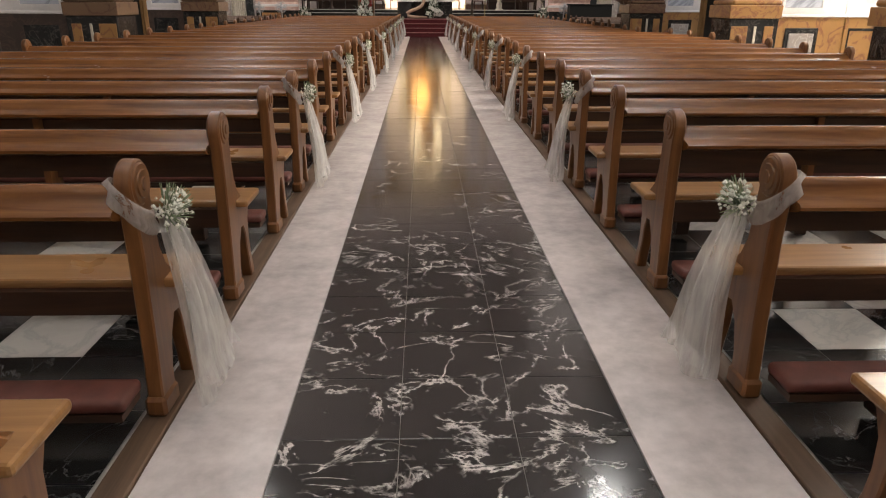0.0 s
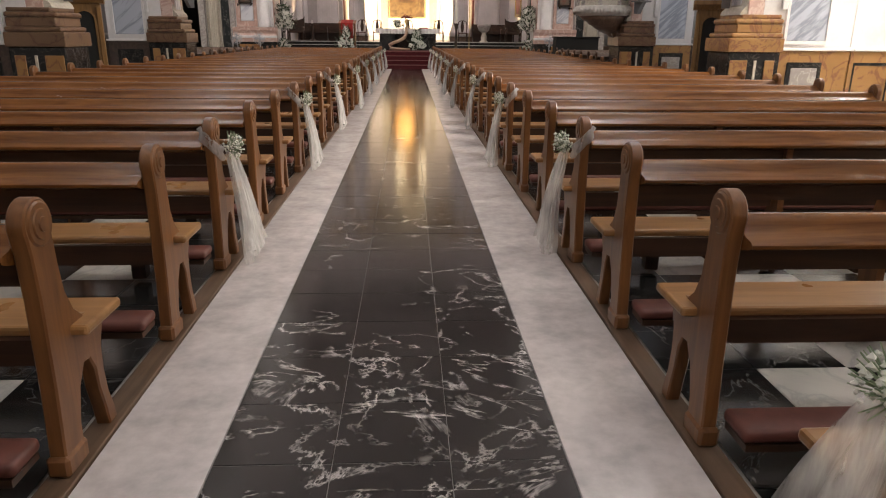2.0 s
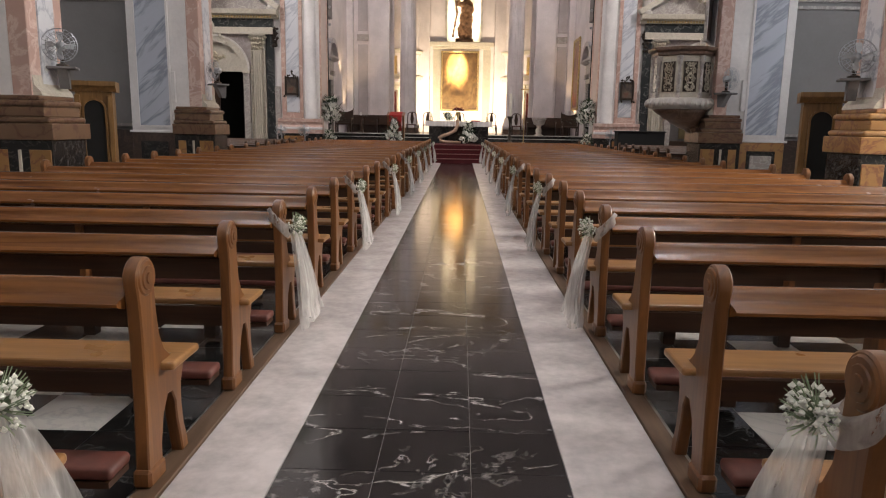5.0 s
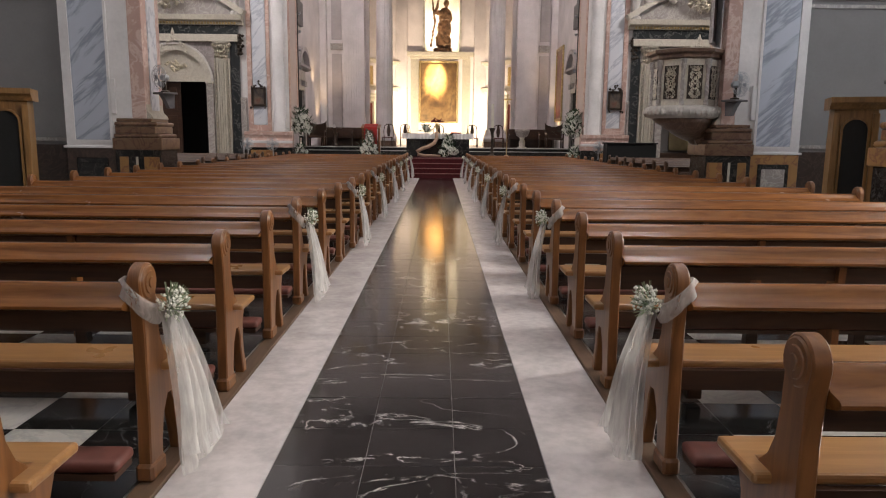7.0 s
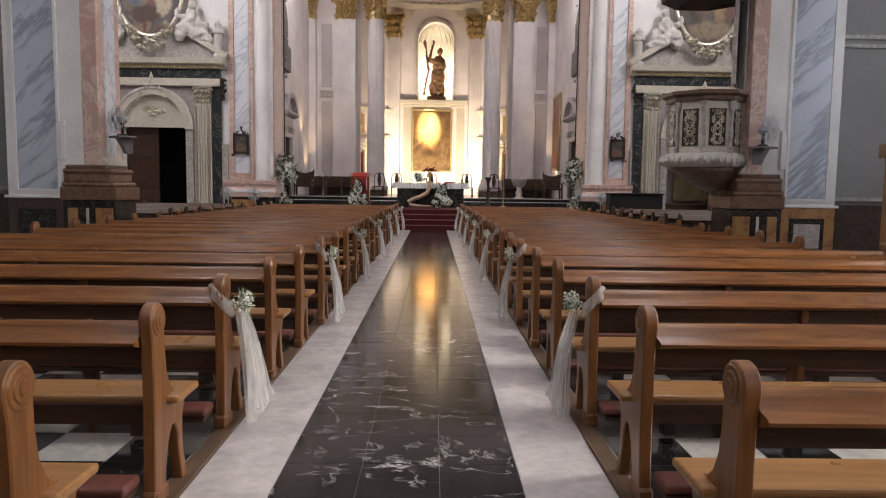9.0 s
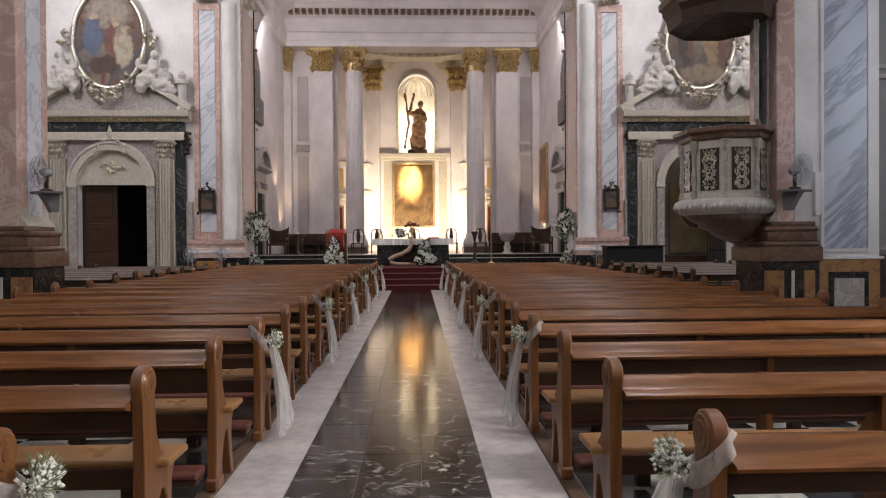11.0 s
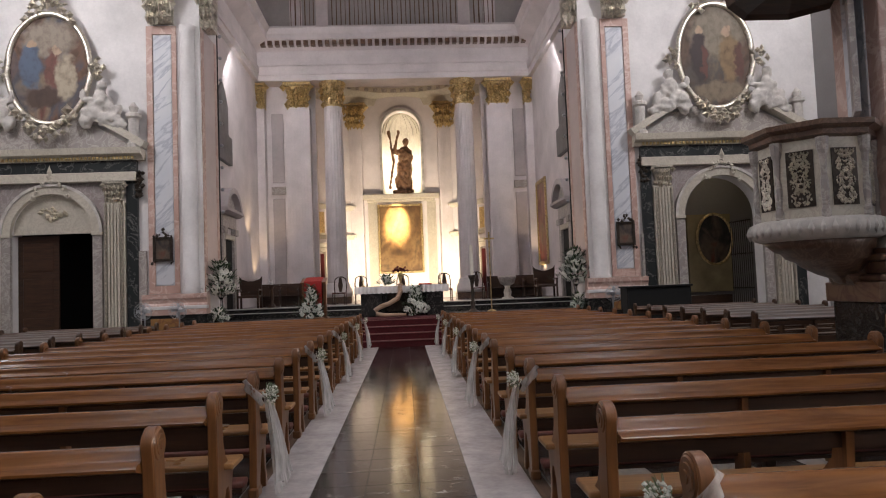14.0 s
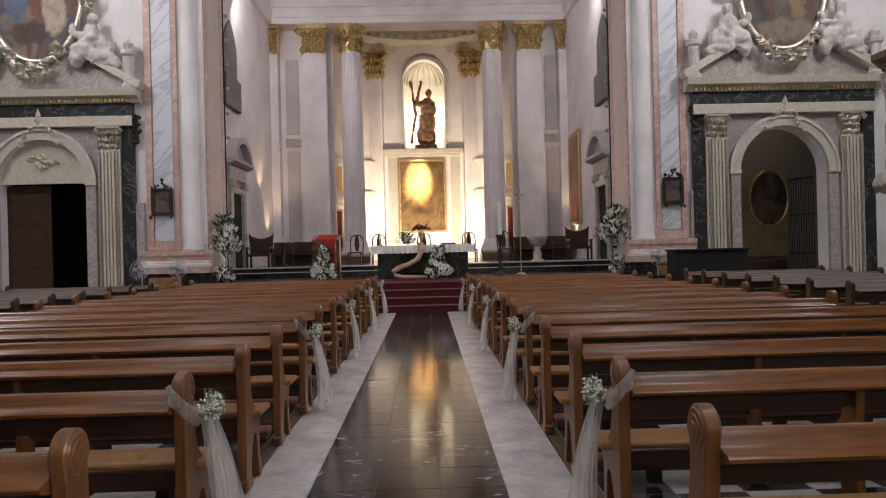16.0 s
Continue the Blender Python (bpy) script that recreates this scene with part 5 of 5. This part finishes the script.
part("frame", sweep([(0.62 * math.cos(k * math.pi / 16), -0.04, 0.88 * math.sin(k * math.pi / 16)) for k in range(33)], 0.05, 6), M_GOLD, cp)
structure("chapel_counter", box(8.7, 11.2, 35.6, 36.2, 0.0, 0.9, 0.02), M_DARKW, "dark wooden chapel altar table", "altar")
gt = thing("iron_gate", pose(11.1, 33.95, 0, 0, 0, 100), "black wrought iron gate leaf standing open", "gate")
for k in range(11):
    part("bar", lathe([(0.012, 0.05), (0.012, 3.3)], 0.1 * k, 0, 6), M_BRONZE, gt)
for z in (0.1, 1.1, 2.2, 3.25):
    part("rail", box(-0.02, 1.02, -0.015, 0.015, z, z + 0.04), M_BRONZE, gt)
# added to lift the painting and panel; the chapel has no known lamp
area("chapel_lamp", (10.4, 35.0, 6.2), (11.2, 36.2, 2.2), 0.6, 0.6, 9, (1, 0.8, 0.5))


# ---- chancel walls ----
def side_door(s):
    d = thing("chancel_door_surround", pose(s * 6.4, 38.7, 0, 0, 0, -90 * s), "grey marble doorway with a curved pediment in the chancel", "doorway")
    # local: x along the wall, -y into the chancel for both sides
    # flat black panel on the wall paints the dark beyond the doorway
    part("opening", box(-0.62, 0.62, -0.02, 0.0, 0.98, 3.55), M_BLACK, d, "black panel for the shaded doorway")
    for u in (-1, 1):
        part("jamb", box(u * 0.62, u * 0.95, -0.12, 0.0, 0.98, 3.75, 0.015), M_TAUPE, d)
        part("capital", box(u * 0.58, u * 1.0, -0.2, 0.0, 3.75, 4.0, 0.03, 2), M_TAUPE, d)
    part("lintel", box(-0.66, 0.66, -0.14, 0.0, 3.55, 3.75, 0.01), M_STONE, d)
    part("frieze", box(-1.0, 1.0, -0.12, 0.0, 4.0, 4.45, 0.01), M_TAUPE, d)
    part("cornice", prism([(0, 4.45), (-0.2, 4.47), (-0.36, 4.56), (-0.36, 4.66), (0, 4.66)], "x", -1.25, 1.25), M_PANEL, d)
    ring = arc(0, 4.2, 1.28, 159, 21, 18) + arc(0, 4.2, 1.08, 25, 155, 18)
    part("segmental_pediment", prism(ring, "y", -0.34, 0.0), M_PANEL, d, "curved pediment moulding")
    part("pediment_field", prism(arc(0, 4.2, 1.09, 155, 25, 16), "y", -0.1, 0.0), M_TAUPE, d)


for s in (-1, 1):
    side_door(s)
    # the pointed dark shape is a solid relief panel, no opening
    g = thing("dark_relief", pose(s * 6.38, 38.2, 6.4, 0, 0, -90 * s), "tall pointed dark grey relief panel high on the chancel wall", "relief")
    part("panel", prism([(-0.95, 0), (0.95, 0), (0.95, 1.1), (0.75, 1.2), (0.75, 2.2), (0.4, 2.7), (0, 3.0), (-0.4, 2.7), (-0.75, 2.2), (-0.75, 1.2), (-0.95, 1.1)], "y", -0.06, 0.0), M_DARKST, g)
    part("lower_panel", box(-0.9, 0.9, -0.16, -0.06, 0.0, 1.05, 0.02), M_DARKST, g)
    spot("wall_lamp", (s * 5.85, 42.2, 3.7), (s * 6.5, 42.1, 6.2), 110 if s < 0 else 12, WARM, 80, 1.0)
wp = thing("wall_painting", pose(6.38, 43.1, 4.25, 0, 0, -90), "tall dark red oil painting in a gilded frame", "painting")
part("canvas", box(-0.85, 0.85, -0.04, 0.0, -1.75, 1.75), picture("red_painting_oil", [(0.03, 0.02, 0.015), (0.25, 0.04, 0.02), (0.30, 0.17, 0.07), (0.06, 0.04, 0.03)], 1.5), wp)
for a in ((-1.0, -0.85, -1.9, 1.9), (0.85, 1.0, -1.9, 1.9), (-0.85, 0.85, -1.9, -1.75), (-0.85, 0.85, 1.75, 1.9)):
    part("frame_rail", box(a[0], a[1], -0.09, 0.0, a[2], a[3], 0.02), M_GOLD, wp)

ap = thing("altar_painting", pose(0, 50.95, 0), "large golden-brown altar painting in a gilded frame", "painting")
part("canvas", box(-1.13, 1.13, -0.03, 0.0, 2.5, 6.1), M_PICT, ap)
for a in ((-1.25, -1.13, 2.38, 6.22), (1.13, 1.25, 2.38, 6.22), (-1.13, 1.13, 2.38, 2.5), (-1.13, 1.13, 6.1, 6.22)):
    part("frame_rail", box(a[0], a[1], -0.12, 0.0, a[2], a[3], 0.03), M_GOLD, ap, "gilded frame rail")
# statue with a diagonal beam, as one plain mesh
bm = bmesh.new()
for p, r, q in (((0.3, 51.3, 7.25), 0.42, (1.0, 0.7, 1.3)), ((0.32, 51.28, 7.95), 0.4, (1.0, 0.7, 1.4)), ((0.36, 51.28, 8.6), 0.36, (1.05, 0.7, 1.2)), ((0.42, 51.25, 9.2), 0.17, (0.9, 0.9, 1.15)), ((0.62, 51.15, 8.5), 0.14, (1.0, 0.9, 2.2)), ((0.05, 51.15, 8.75), 0.13, (2.4, 0.9, 1.0)), ((0.05, 51.2, 7.4), 0.22, (1, 0.7, 1.9))):
    ball(bm, p, r, q, 3)
sweep([(-0.45, 51.1, 7.05), (-0.2, 51.08, 8.3), (-0.42, 51.08, 9.75)], 0.075, 8, bm)
sweep([(0.1, 51.1, 9.75), (-0.2, 51.08, 8.7)], 0.075, 8, bm)
quadbox(bm, -0.25, 0.75, 50.95, 51.5, 6.78, 6.98)
bmesh.ops.scale(bm, vec=(1.12, 0.85, 1.22), verts=bm.verts[:], space=Matrix.Translation((-0.2, -51.2, -6.78)))
tagged(soften(part("statue", bm, plain("statue_brown", (0.24, 0.13, 0.07), 0.5, 0.2, 0.6, 4), None, "", True), 0.04, 0.14, 0.2), "dark brown and gold statue standing in the lit niche", "statue")
# side doorways of the apse with red curtains
for s in (-1, 1):
    d = thing("curtained_doorway", pose(CX + s * 4.42, 48.55, 0.98, 0, 0, -s * 52), "cream doorway with a dark red curtain in the apse", "doorway")
    bm = bmesh.new()
    n = 24
    va = [[bm.verts.new((-0.45 + 0.9 * k / n, -0.05 + 0.03 * math.sin(k * 1.9), z)) for k in range(n + 1)] for z in (0.0, 2.5)]
    for k in range(n):
        bm.faces.new((va[0][k], va[0][k + 1], va[1][k + 1], va[1][k]))
    part("curtain", bm, plain("dark_red_curtain", (0.10, 0.008, 0.008), 0.8), d, "dark red curtain", True)
    for a in ((-0.62, -0.45, 0, 2.6), (0.45, 0.62, 0, 2.6), (-0.62, 0.62, 2.6, 2.85)):
        part("frame", box(a[0], a[1], -0.14, 0.08, a[2], a[3], 0.01), M_STONE, d)
    part("hood", prism([(0.08, 2.85), (-0.16, 2.87), (-0.28, 2.98), (-0.28, 3.06), (0.08, 3.06)], "x", -0.75, 0.75), M_STONE, d)
    part("overdoor_panel", box(-0.5, 0.5, -0.08, 0.0, 3.6, 4.7, 0.02), M_GOLD, d, "gilded panel")
    st = thing("choir_stall", pose(s * 5.0, 43.2, 0.98), "long dark walnut choir bench against the wall", "bench", "choir stalls")
    part("back", box(-1.2, 1.2, 0.4, 0.48, 0.0, 0.95, 0.012), M_DARKW, st)
    part("seat", box(-1.2, 1.2, 0.0, 0.42, 0.40, 0.45, 0.012), M_DARKW, st)
    for x in (-1.2, -0.4, 0.4, 1.14):
        part("divider", prism([(0.0, 0), (0.42, 0), (0.46, 0.9), (0.3, 0.7), (0.05, 0.66)], "x", x, x + 0.06), M_DARKW, st)
    for k in range(4):
        part("back_panel", box(-1.12 + 0.57 * k, -0.66 + 0.57 * k, 0.385, 0.4, 0.5, 0.88, 0.008), M_DARKW, st)

# ---- altar and its furnishings ----
AZ = 0.69
al = thing("altar", pose(0.04, 34.0, AZ), "black marble altar block under a white cloth", "altar")
for a, b in ((-1.24, -0.58), (0.70, 1.24)):
    part("pier", box(a, b, -0.38, 0.38, 0, 0.80, 0.012), M_BLACKM, al, "black marble support")
part("core", box(-0.58, 0.70, 0.1, 0.36, 0, 0.80), M_BLACKM, al)
part("relief", box(-0.45, 0.45, -0.02, 0.1, 0.12, 0.74, 0.03), M_BRONZE, al, "carved dark relief panel")
part("slab", box(-1.36, 1.36, -0.5, 0.5, 0.80, 0.90, 0.01), M_BLACKM, al)
cl = thing("altar_cloth", pose(0.04, 34.0, AZ + 0.9), "white lace-edged altar cloth hanging over the front", "cloth")
part("top", box(-1.41, 1.41, -0.53, 0.53, 0.0, 0.012, 0.004), M_LINEN, cl)
bm = bmesh.new()
n = 120
va = []
for z in (0.006, -0.09, -0.19):
    va.append([bm.verts.new((-1.41 + 2.82 * k / n, -0.53 - (0.006 - z) * 0.12 * (1 + math.sin(k * 1.1)) , z - (0.02 * abs(math.sin(k * 0.55)) if z < -0.15 else 0))) for k in range(n + 1)])
for a, b in zip(va, va[1:]):
    for k in range(n):
        bm.faces.new((b[k], b[k + 1], a[k + 1], a[k]))
part("drop", bm, M_LINEN, cl, "scalloped lace drop", True)
for u in (-1, 1):
    part("side_drop", box(u * 1.405, u * 1.415, -0.53, 0.53, -0.19, 0.0), M_LINEN, cl)
tw = tagged(part("twisted_branch", sweep([(-0.02, 33.42, 1.66), (0.0, 33.4, 1.42), (-0.1, 33.36, 1.22), (-0.35, 33.32, 1.08), (-0.6, 33.28, 1.0), (-0.76, 33.26, 0.9), (-0.72, 33.24, 0.79), (-0.5, 33.22, 0.745), (-0.15, 33.2, 0.745), (0.15, 33.2, 0.735)], [0.07, 0.075, 0.075, 0.07, 0.075, 0.075, 0.07, 0.065, 0.055, 0.045], 10), M_LOG, None, "", True), "pale S-shaped twisted garland in front of the altar", "garland")


def bouquet(name, m, h, r, cone, n, label, seed, flower=0.05):
    """A flower arrangement: foam base, foliage and white blossoms, upright and uneven."""
    rng = random.Random(seed)
    b = thing(name, m, label, "flowers")
    bl, lf = bmesh.new(), bmesh.new()
    for k in range(n):
        v = rng.random() ** 0.8
        rad = r * (1 - v * cone) * min(1, 0.5 + 2.5 * v) * rng.uniform(0.35, 1.05)
        a = rng.uniform(0, 6.283)
        p = Vector((rad * math.cos(a), rad * math.sin(a), 0.06 + h * v))
        f = flower * rng.uniform(0.8, 1.45)
        for q in range(5):
            aa = 2 * math.pi * q / 5
            blob(bl, p + Vector((math.cos(aa) * f * 0.5, -0.3 * f, math.sin(aa) * f * 0.5)), f * 0.5, (1, 0.6, 1), 0.2, rng)
    for k in range(n * 5):
        v = rng.random()
        rad = r * (1 - v * cone * 0.95) * rng.uniform(0.2, 1.3)
        a = rng.uniform(0, 6.283)
        p = Vector((rad * math.cos(a), rad * math.sin(a), 0.03 + h * 1.08 * v))
        d = Vector((math.cos(a) * 0.8, math.sin(a) * 0.8, rng.uniform(-0.2, 0.9))).normalized()
        w = d.cross(Vector((0, 0, 1))).normalized() * 0.03
        ln = rng.uniform(0.1, 0.24)
        vs = [lf.verts.new(q) for q in (p, p + d * ln * 0.5 + w, p + d * ln, p + d * ln * 0.5 - w)]
        lf.faces.new(vs)
    part("blossoms", bl, M_PETAL, b, "white roses and small white flowers")["kind"] = "stuff"
    part("foliage", lf, M_LEAF, b, "dark green leaves")["kind"] = "stuff"
    return b


for x, seed in ((-5.42, 1), (5.45, 2)):
    b = bouquet("flower_pedestal", pose(x, 34.0, 0.68 + 0.8), 0.95, 0.62, 0.75, 110, "tall white flower arrangement on a slim pedestal", seed, 0.075)
    part("pedestal", lathe([(0.16, -0.75), (0.16, -0.71), (0.03, -0.66), (0.03, -0.1), (0.12, 0.02), (0.14, 0.12)], 0, 0, 12), M_GLASS, b, "slim glass pedestal")
    bouquet("floor_bouquet", pose(x, 33.75, 0.68), 0.36, 0.3, 0.7, 30, "low white flower arrangement at the pedestal foot", seed + 9, 0.07)
bouquet("altar_bouquet", pose(0.45, 33.3, 0.69), 0.75, 0.48, 0.9, 75, "white rose arrangement in front of the altar", 4, 0.075)
bouquet("table_bouquet", pose(-0.42, 33.9, 1.6), 0.26, 0.22, 0.6, 26, "small white flower arrangement on the altar", 5, 0.06)
bouquet("lectern_bouquet", pose(-2.66, 33.45, 0.68), 0.9, 0.5, 0.95, 75, "cone-shaped white flower arrangement before the lectern", 6, 0.07)
lc = thing("lectern", pose(-2.62, 34.0, 0.68), "wooden lectern draped with bright red cloth", "lectern")
for u in (-1, 1):
    part("post", box(u * 0.27, u * 0.36, -0.12, 0.12, 0, 1.15, 0.01), M_WOODZ, lc)
part("base", box(-0.4, 0.4, -0.25, 0.25, 0, 0.06, 0.01), M_WOODZ, lc)
part("desk", prism([(-0.3, 1.08), (0.28, 1.22), (0.28, 1.26), (-0.3, 1.12)], "x", -0.38, 0.38), M_WOODZ, lc)
part("drape", prism([(-0.31, 0.35), (-0.31, 1.135), (0.27, 1.275), (0.27, 1.285), (-0.325, 1.145), (-0.325, 0.35)], "x", -0.26, 0.26), M_REDCLOTH, lc, "bright red cloth")


def candlestick(x, y, z, h, label):
    c = thing("candlestick", pose(x, y, z), label, "candlestick", "altar candlesticks")
    part("stick", lathe([(0.07, 0), (0.07, 0.02), (0.02, 0.05), (0.03, 0.1), (0.015, 0.14), (0.04, 0.19), (0.05, 0.2)], 0, 0, 12), M_GOLD, c)
    part("candle", lathe([(0.022, 0.2), (0.022, 0.2 + h)], 0, 0, 10), M_WAX, c)


for x in (-1.2, 1.2):
    candlestick(x + 0.04, 34.2, AZ + 0.912, 0.16, "short brass candlestick with a white candle on the altar")
vs = thing("chalice_vase", pose(0.0, 34.3, AZ + 0.912), "dark gold vase with deep red flowers on the altar", "vase")
part("vase", lathe([(0.08, 0), (0.09, 0.03), (0.03, 0.1), (0.05, 0.2), (0.09, 0.32), (0.07, 0.4)], 0, 0, 14), M_GOLD, vs, "", True)
bm = bmesh.new()
for k in range(26):
    blob(bm, (rng.gauss(0, 0.09), rng.gauss(0, 0.05), 0.46 + abs(rng.gauss(0, 0.06))), 0.045, (1, 1, 1), 0.3, rng)
part("blooms", bm, plain("deep_red_petals", (0.12, 0.01, 0.012), 0.7), vs, "deep red blooms")
bk = tagged(part("missal", box(0.55, 0.95, 33.75, 34.05, 1.603, 1.65, 0.01), M_REDCLOTH), "closed red missal lying on the altar", "book")
pc = thing("paschal_candle", pose(2.2, 33.9, 0.68), "tall white candle on an ornate brass stand", "candle")
part("stand", lathe([(0.2, 0), (0.2, 0.04), (0.1, 0.1), (0.05, 0.18), (0.09, 0.3), (0.04, 0.4), (0.06, 0.6), (0.035, 0.8), (0.07, 1.0), (0.12, 1.12), (0.12, 1.16)], 0, 0, 14), M_BRONZE, pc, "", True)
part("candle", lathe([(0.055, 1.16), (0.055, 2.08), (0.02, 2.1)], 0, 0, 14), M_WAX, pc)
cr = thing("processional_cross", pose(2.82, 34.3, 0.68), "slim gilded processional cross on a pole", "cross")
part("pole", lathe([(0.14, 0), (0.14, 0.04), (0.018, 0.1), (0.018, 2.0)], 0, 0, 10), M_GOLD, cr)
part("upright", box(-0.025, 0.025, -0.015, 0.015, 2.0, 2.5, 0.006), M_GOLD, cr)
part("crossbar", box(-0.16, 0.16, -0.014, 0.014, 2.27, 2.32, 0.006), M_GOLD, cr)
ft = thing("baptismal_font", pose(3.83, 37.6, 0.98), "stone baptismal font with a wide bowl", "font")
part("stem", lathe([(0.22, 0), (0.22, 0.06), (0.12, 0.12), (0.15, 0.28), (0.09, 0.42), (0.12, 0.5)], 0, 0, 16), M_STONE, ft, "", True)
part("bowl", lathe([(0.12, 0.5), (0.26, 0.58), (0.31, 0.74), (0.34, 0.78), (0.34, 0.86), (0.28, 0.86), (0.2, 0.7)], 0, 0, 20), M_TAUPE, ft, "", True)


def chair():
    c = thing("armless_chair", pose(0, 0, 0), "dark wooden chair with an open rounded back", "chair", "chancel chairs")
    part("seat", box(-0.24, 0.24, -0.23, 0.23, 0.43, 0.48, 0.015), M_PAD, c, "padded seat")
    for x in (-0.21, 0.21):
        for y in (-0.2, 0.2):
            part("leg", box(x - 0.02, x + 0.02, y - 0.02, y + 0.02, 0, 0.43, 0.005), M_DARKW, c)
    part("back_hoop", sweep([(-0.21, 0.21, 0.46), (-0.23, 0.24, 0.75), (-0.2, 0.26, 0.98), (-0.08, 0.27, 1.06), (0.08, 0.27, 1.06), (0.2, 0.26, 0.98), (0.23, 0.24, 0.75), (0.21, 0.21, 0.46)], 0.022, 6), M_DARKW, c)
    part("splat", prism([(-0.05, 0.5), (0.05, 0.5), (0.09, 0.75), (0.04, 1.04), (-0.04, 1.04), (-0.09, 0.75)], "y", 0.23, 0.255), M_DARKW, c)
    return c


c0 = chair()
for i, x in enumerate((-2.3, -1.5, 0.05, 1.65, 2.85)):
    m = pose(x, 38.6, 0.98, 0, 0, (i * 7) % 11 - 5)
    if i == 0:
        c0.matrix_world = m
    else:
        copy_thing(c0, m)
for x, a in ((-5.6, 0), (5.45, 0)):
    t = thing("armchair", pose(x, 38.6, 0.98, 0, 0, a), "large dark carved armchair with a pointed back", "chair")
    part("seat", box(-0.36, 0.36, -0.3, 0.3, 0.4, 0.5, 0.02), M_DARKW, t)
    part("back", prism([(-0.38, 0.45), (0.38, 0.45), (0.42, 1.2), (0.34, 1.1), (0.1, 1.02), (-0.1, 1.02), (-0.34, 1.1), (-0.42, 1.2)], "y", 0.26, 0.34), M_DARKW, t)
    for u in (-1, 1):
        part("arm", box(u * 0.33, u * 0.41, -0.3, 0.3, 0.66, 0.73, 0.015), M_DARKW, t)
        part("front_leg", box(u * 0.33, u * 0.40, -0.3, -0.23, 0, 0.66, 0.01), M_DARKW, t)
        part("back_leg", box(u * 0.33, u * 0.40, 0.24, 0.31, 0, 0.45, 0.01), M_DARKW, t)
tb = thing("credence_table", pose(-4.75, 38.4, 0.98), "small dark credence table with a white vessel", "table")
part("tabletop", box(-0.3, 0.3, -0.2, 0.2, 0.82, 0.86, 0.01), M_DARKW, tb)
part("column", lathe([(0.16, 0), (0.14, 0.08), (0.05, 0.2), (0.08, 0.45), (0.05, 0.7), (0.12, 0.82)], 0, 0, 12), M_DARKW, tb, "", True)
tagged(part("ewer", lathe([(0.05, 1.84), (0.07, 1.9), (0.04, 1.98), (0.05, 2.0)], -4.75, 38.4, 12), M_LINEN), "small white vessel on the credence table", "vessel")


# ---- floor pieces ----
def tile_mesh(name, w, mat):
    bm = bmesh.new()
    g, h, c = 0.0018, 0.008, 0.0015
    lo = [bm.verts.new((x, y, -0.012)) for x, y in ((g, g), (w - g, g), (w - g, w - g), (g, w - g))]
    md = [bm.verts.new((x, y, -c)) for x, y in ((g, g), (w - g, g), (w - g, w - g), (g, w - g))]
    up = [bm.verts.new((x, y, 0)) for x, y in ((g + c, g + c), (w - g - c, g + c), (w - g - c, w - g - c), (g + c, w - g - c))]
    bm.faces.new(up)
    for a, b in ((lo, md), (md, up)):
        for k in range(4):
            bm.faces.new((a[k], a[(k + 1) % 4], b[(k + 1) % 4], b[k]))
    me = bpy.data.meshes.new(name)
    bm.to_mesh(me)
    bm.free()
    me.materials.append(mat)
    return me


structure("grout", box(-0.6, 0.6, -4.3, 30.85, -0.0115, -0.0022), plain("grey_grout", (0.17, 0.165, 0.16), 0.8), "pale grey grout between the aisle tiles", "grout")
aisle, aisle_plain = tile_mesh("aisle_tile", 0.4, M_TILE), tile_mesh("aisle_tile_plain", 0.4, M_TILE2)
rng = random.Random(9)
for r in range(88):
    y = -4.23 + 0.4 * r
    if y > 30.6:
        break
    for c in range(3):
        t = new("floor_tile", aisle if y < 4.1 + rng.random() * 1.1 else aisle_plain)
        t.location = (-0.6 + 0.4 * c, y, rng.uniform(-0.0006, 0.0006))
        t.parent = floor
verts, faces, mats = [], [], []
for s, x0 in ((-1, X_L), (1, X_R)):
    for r in range(-8, 80):
        for c in range(13):
            y, w = r * 0.41 - 0.1, 0.41
            a = x0 + s * (0.1 + c * w)
            b = a + s * (w - 0.003)
            i = len(verts)
            verts += [(a, y, -0.003), (b, y, -0.003), (b, y + w - 0.003, -0.003), (a, y + w - 0.003, -0.003)]
            faces.append((i, i + 1, i + 2, i + 3) if s > 0 else (i + 3, i + 2, i + 1, i))
            mats.append(0 if c == 0 or (c + r) % 2 == 0 else 1)
me = bpy.data.meshes.new("pew_floor_tiles")
me.from_pydata(verts, [], faces)
me.materials.append(M_BLACKT)
me.materials.append(M_WHITET)
me.polygons.foreach_set("material_index", mats)
tagged(new("pew_floor_tiles", me), "black and white chequered marble floor under the pews", "floor tiles", kind="stuff")
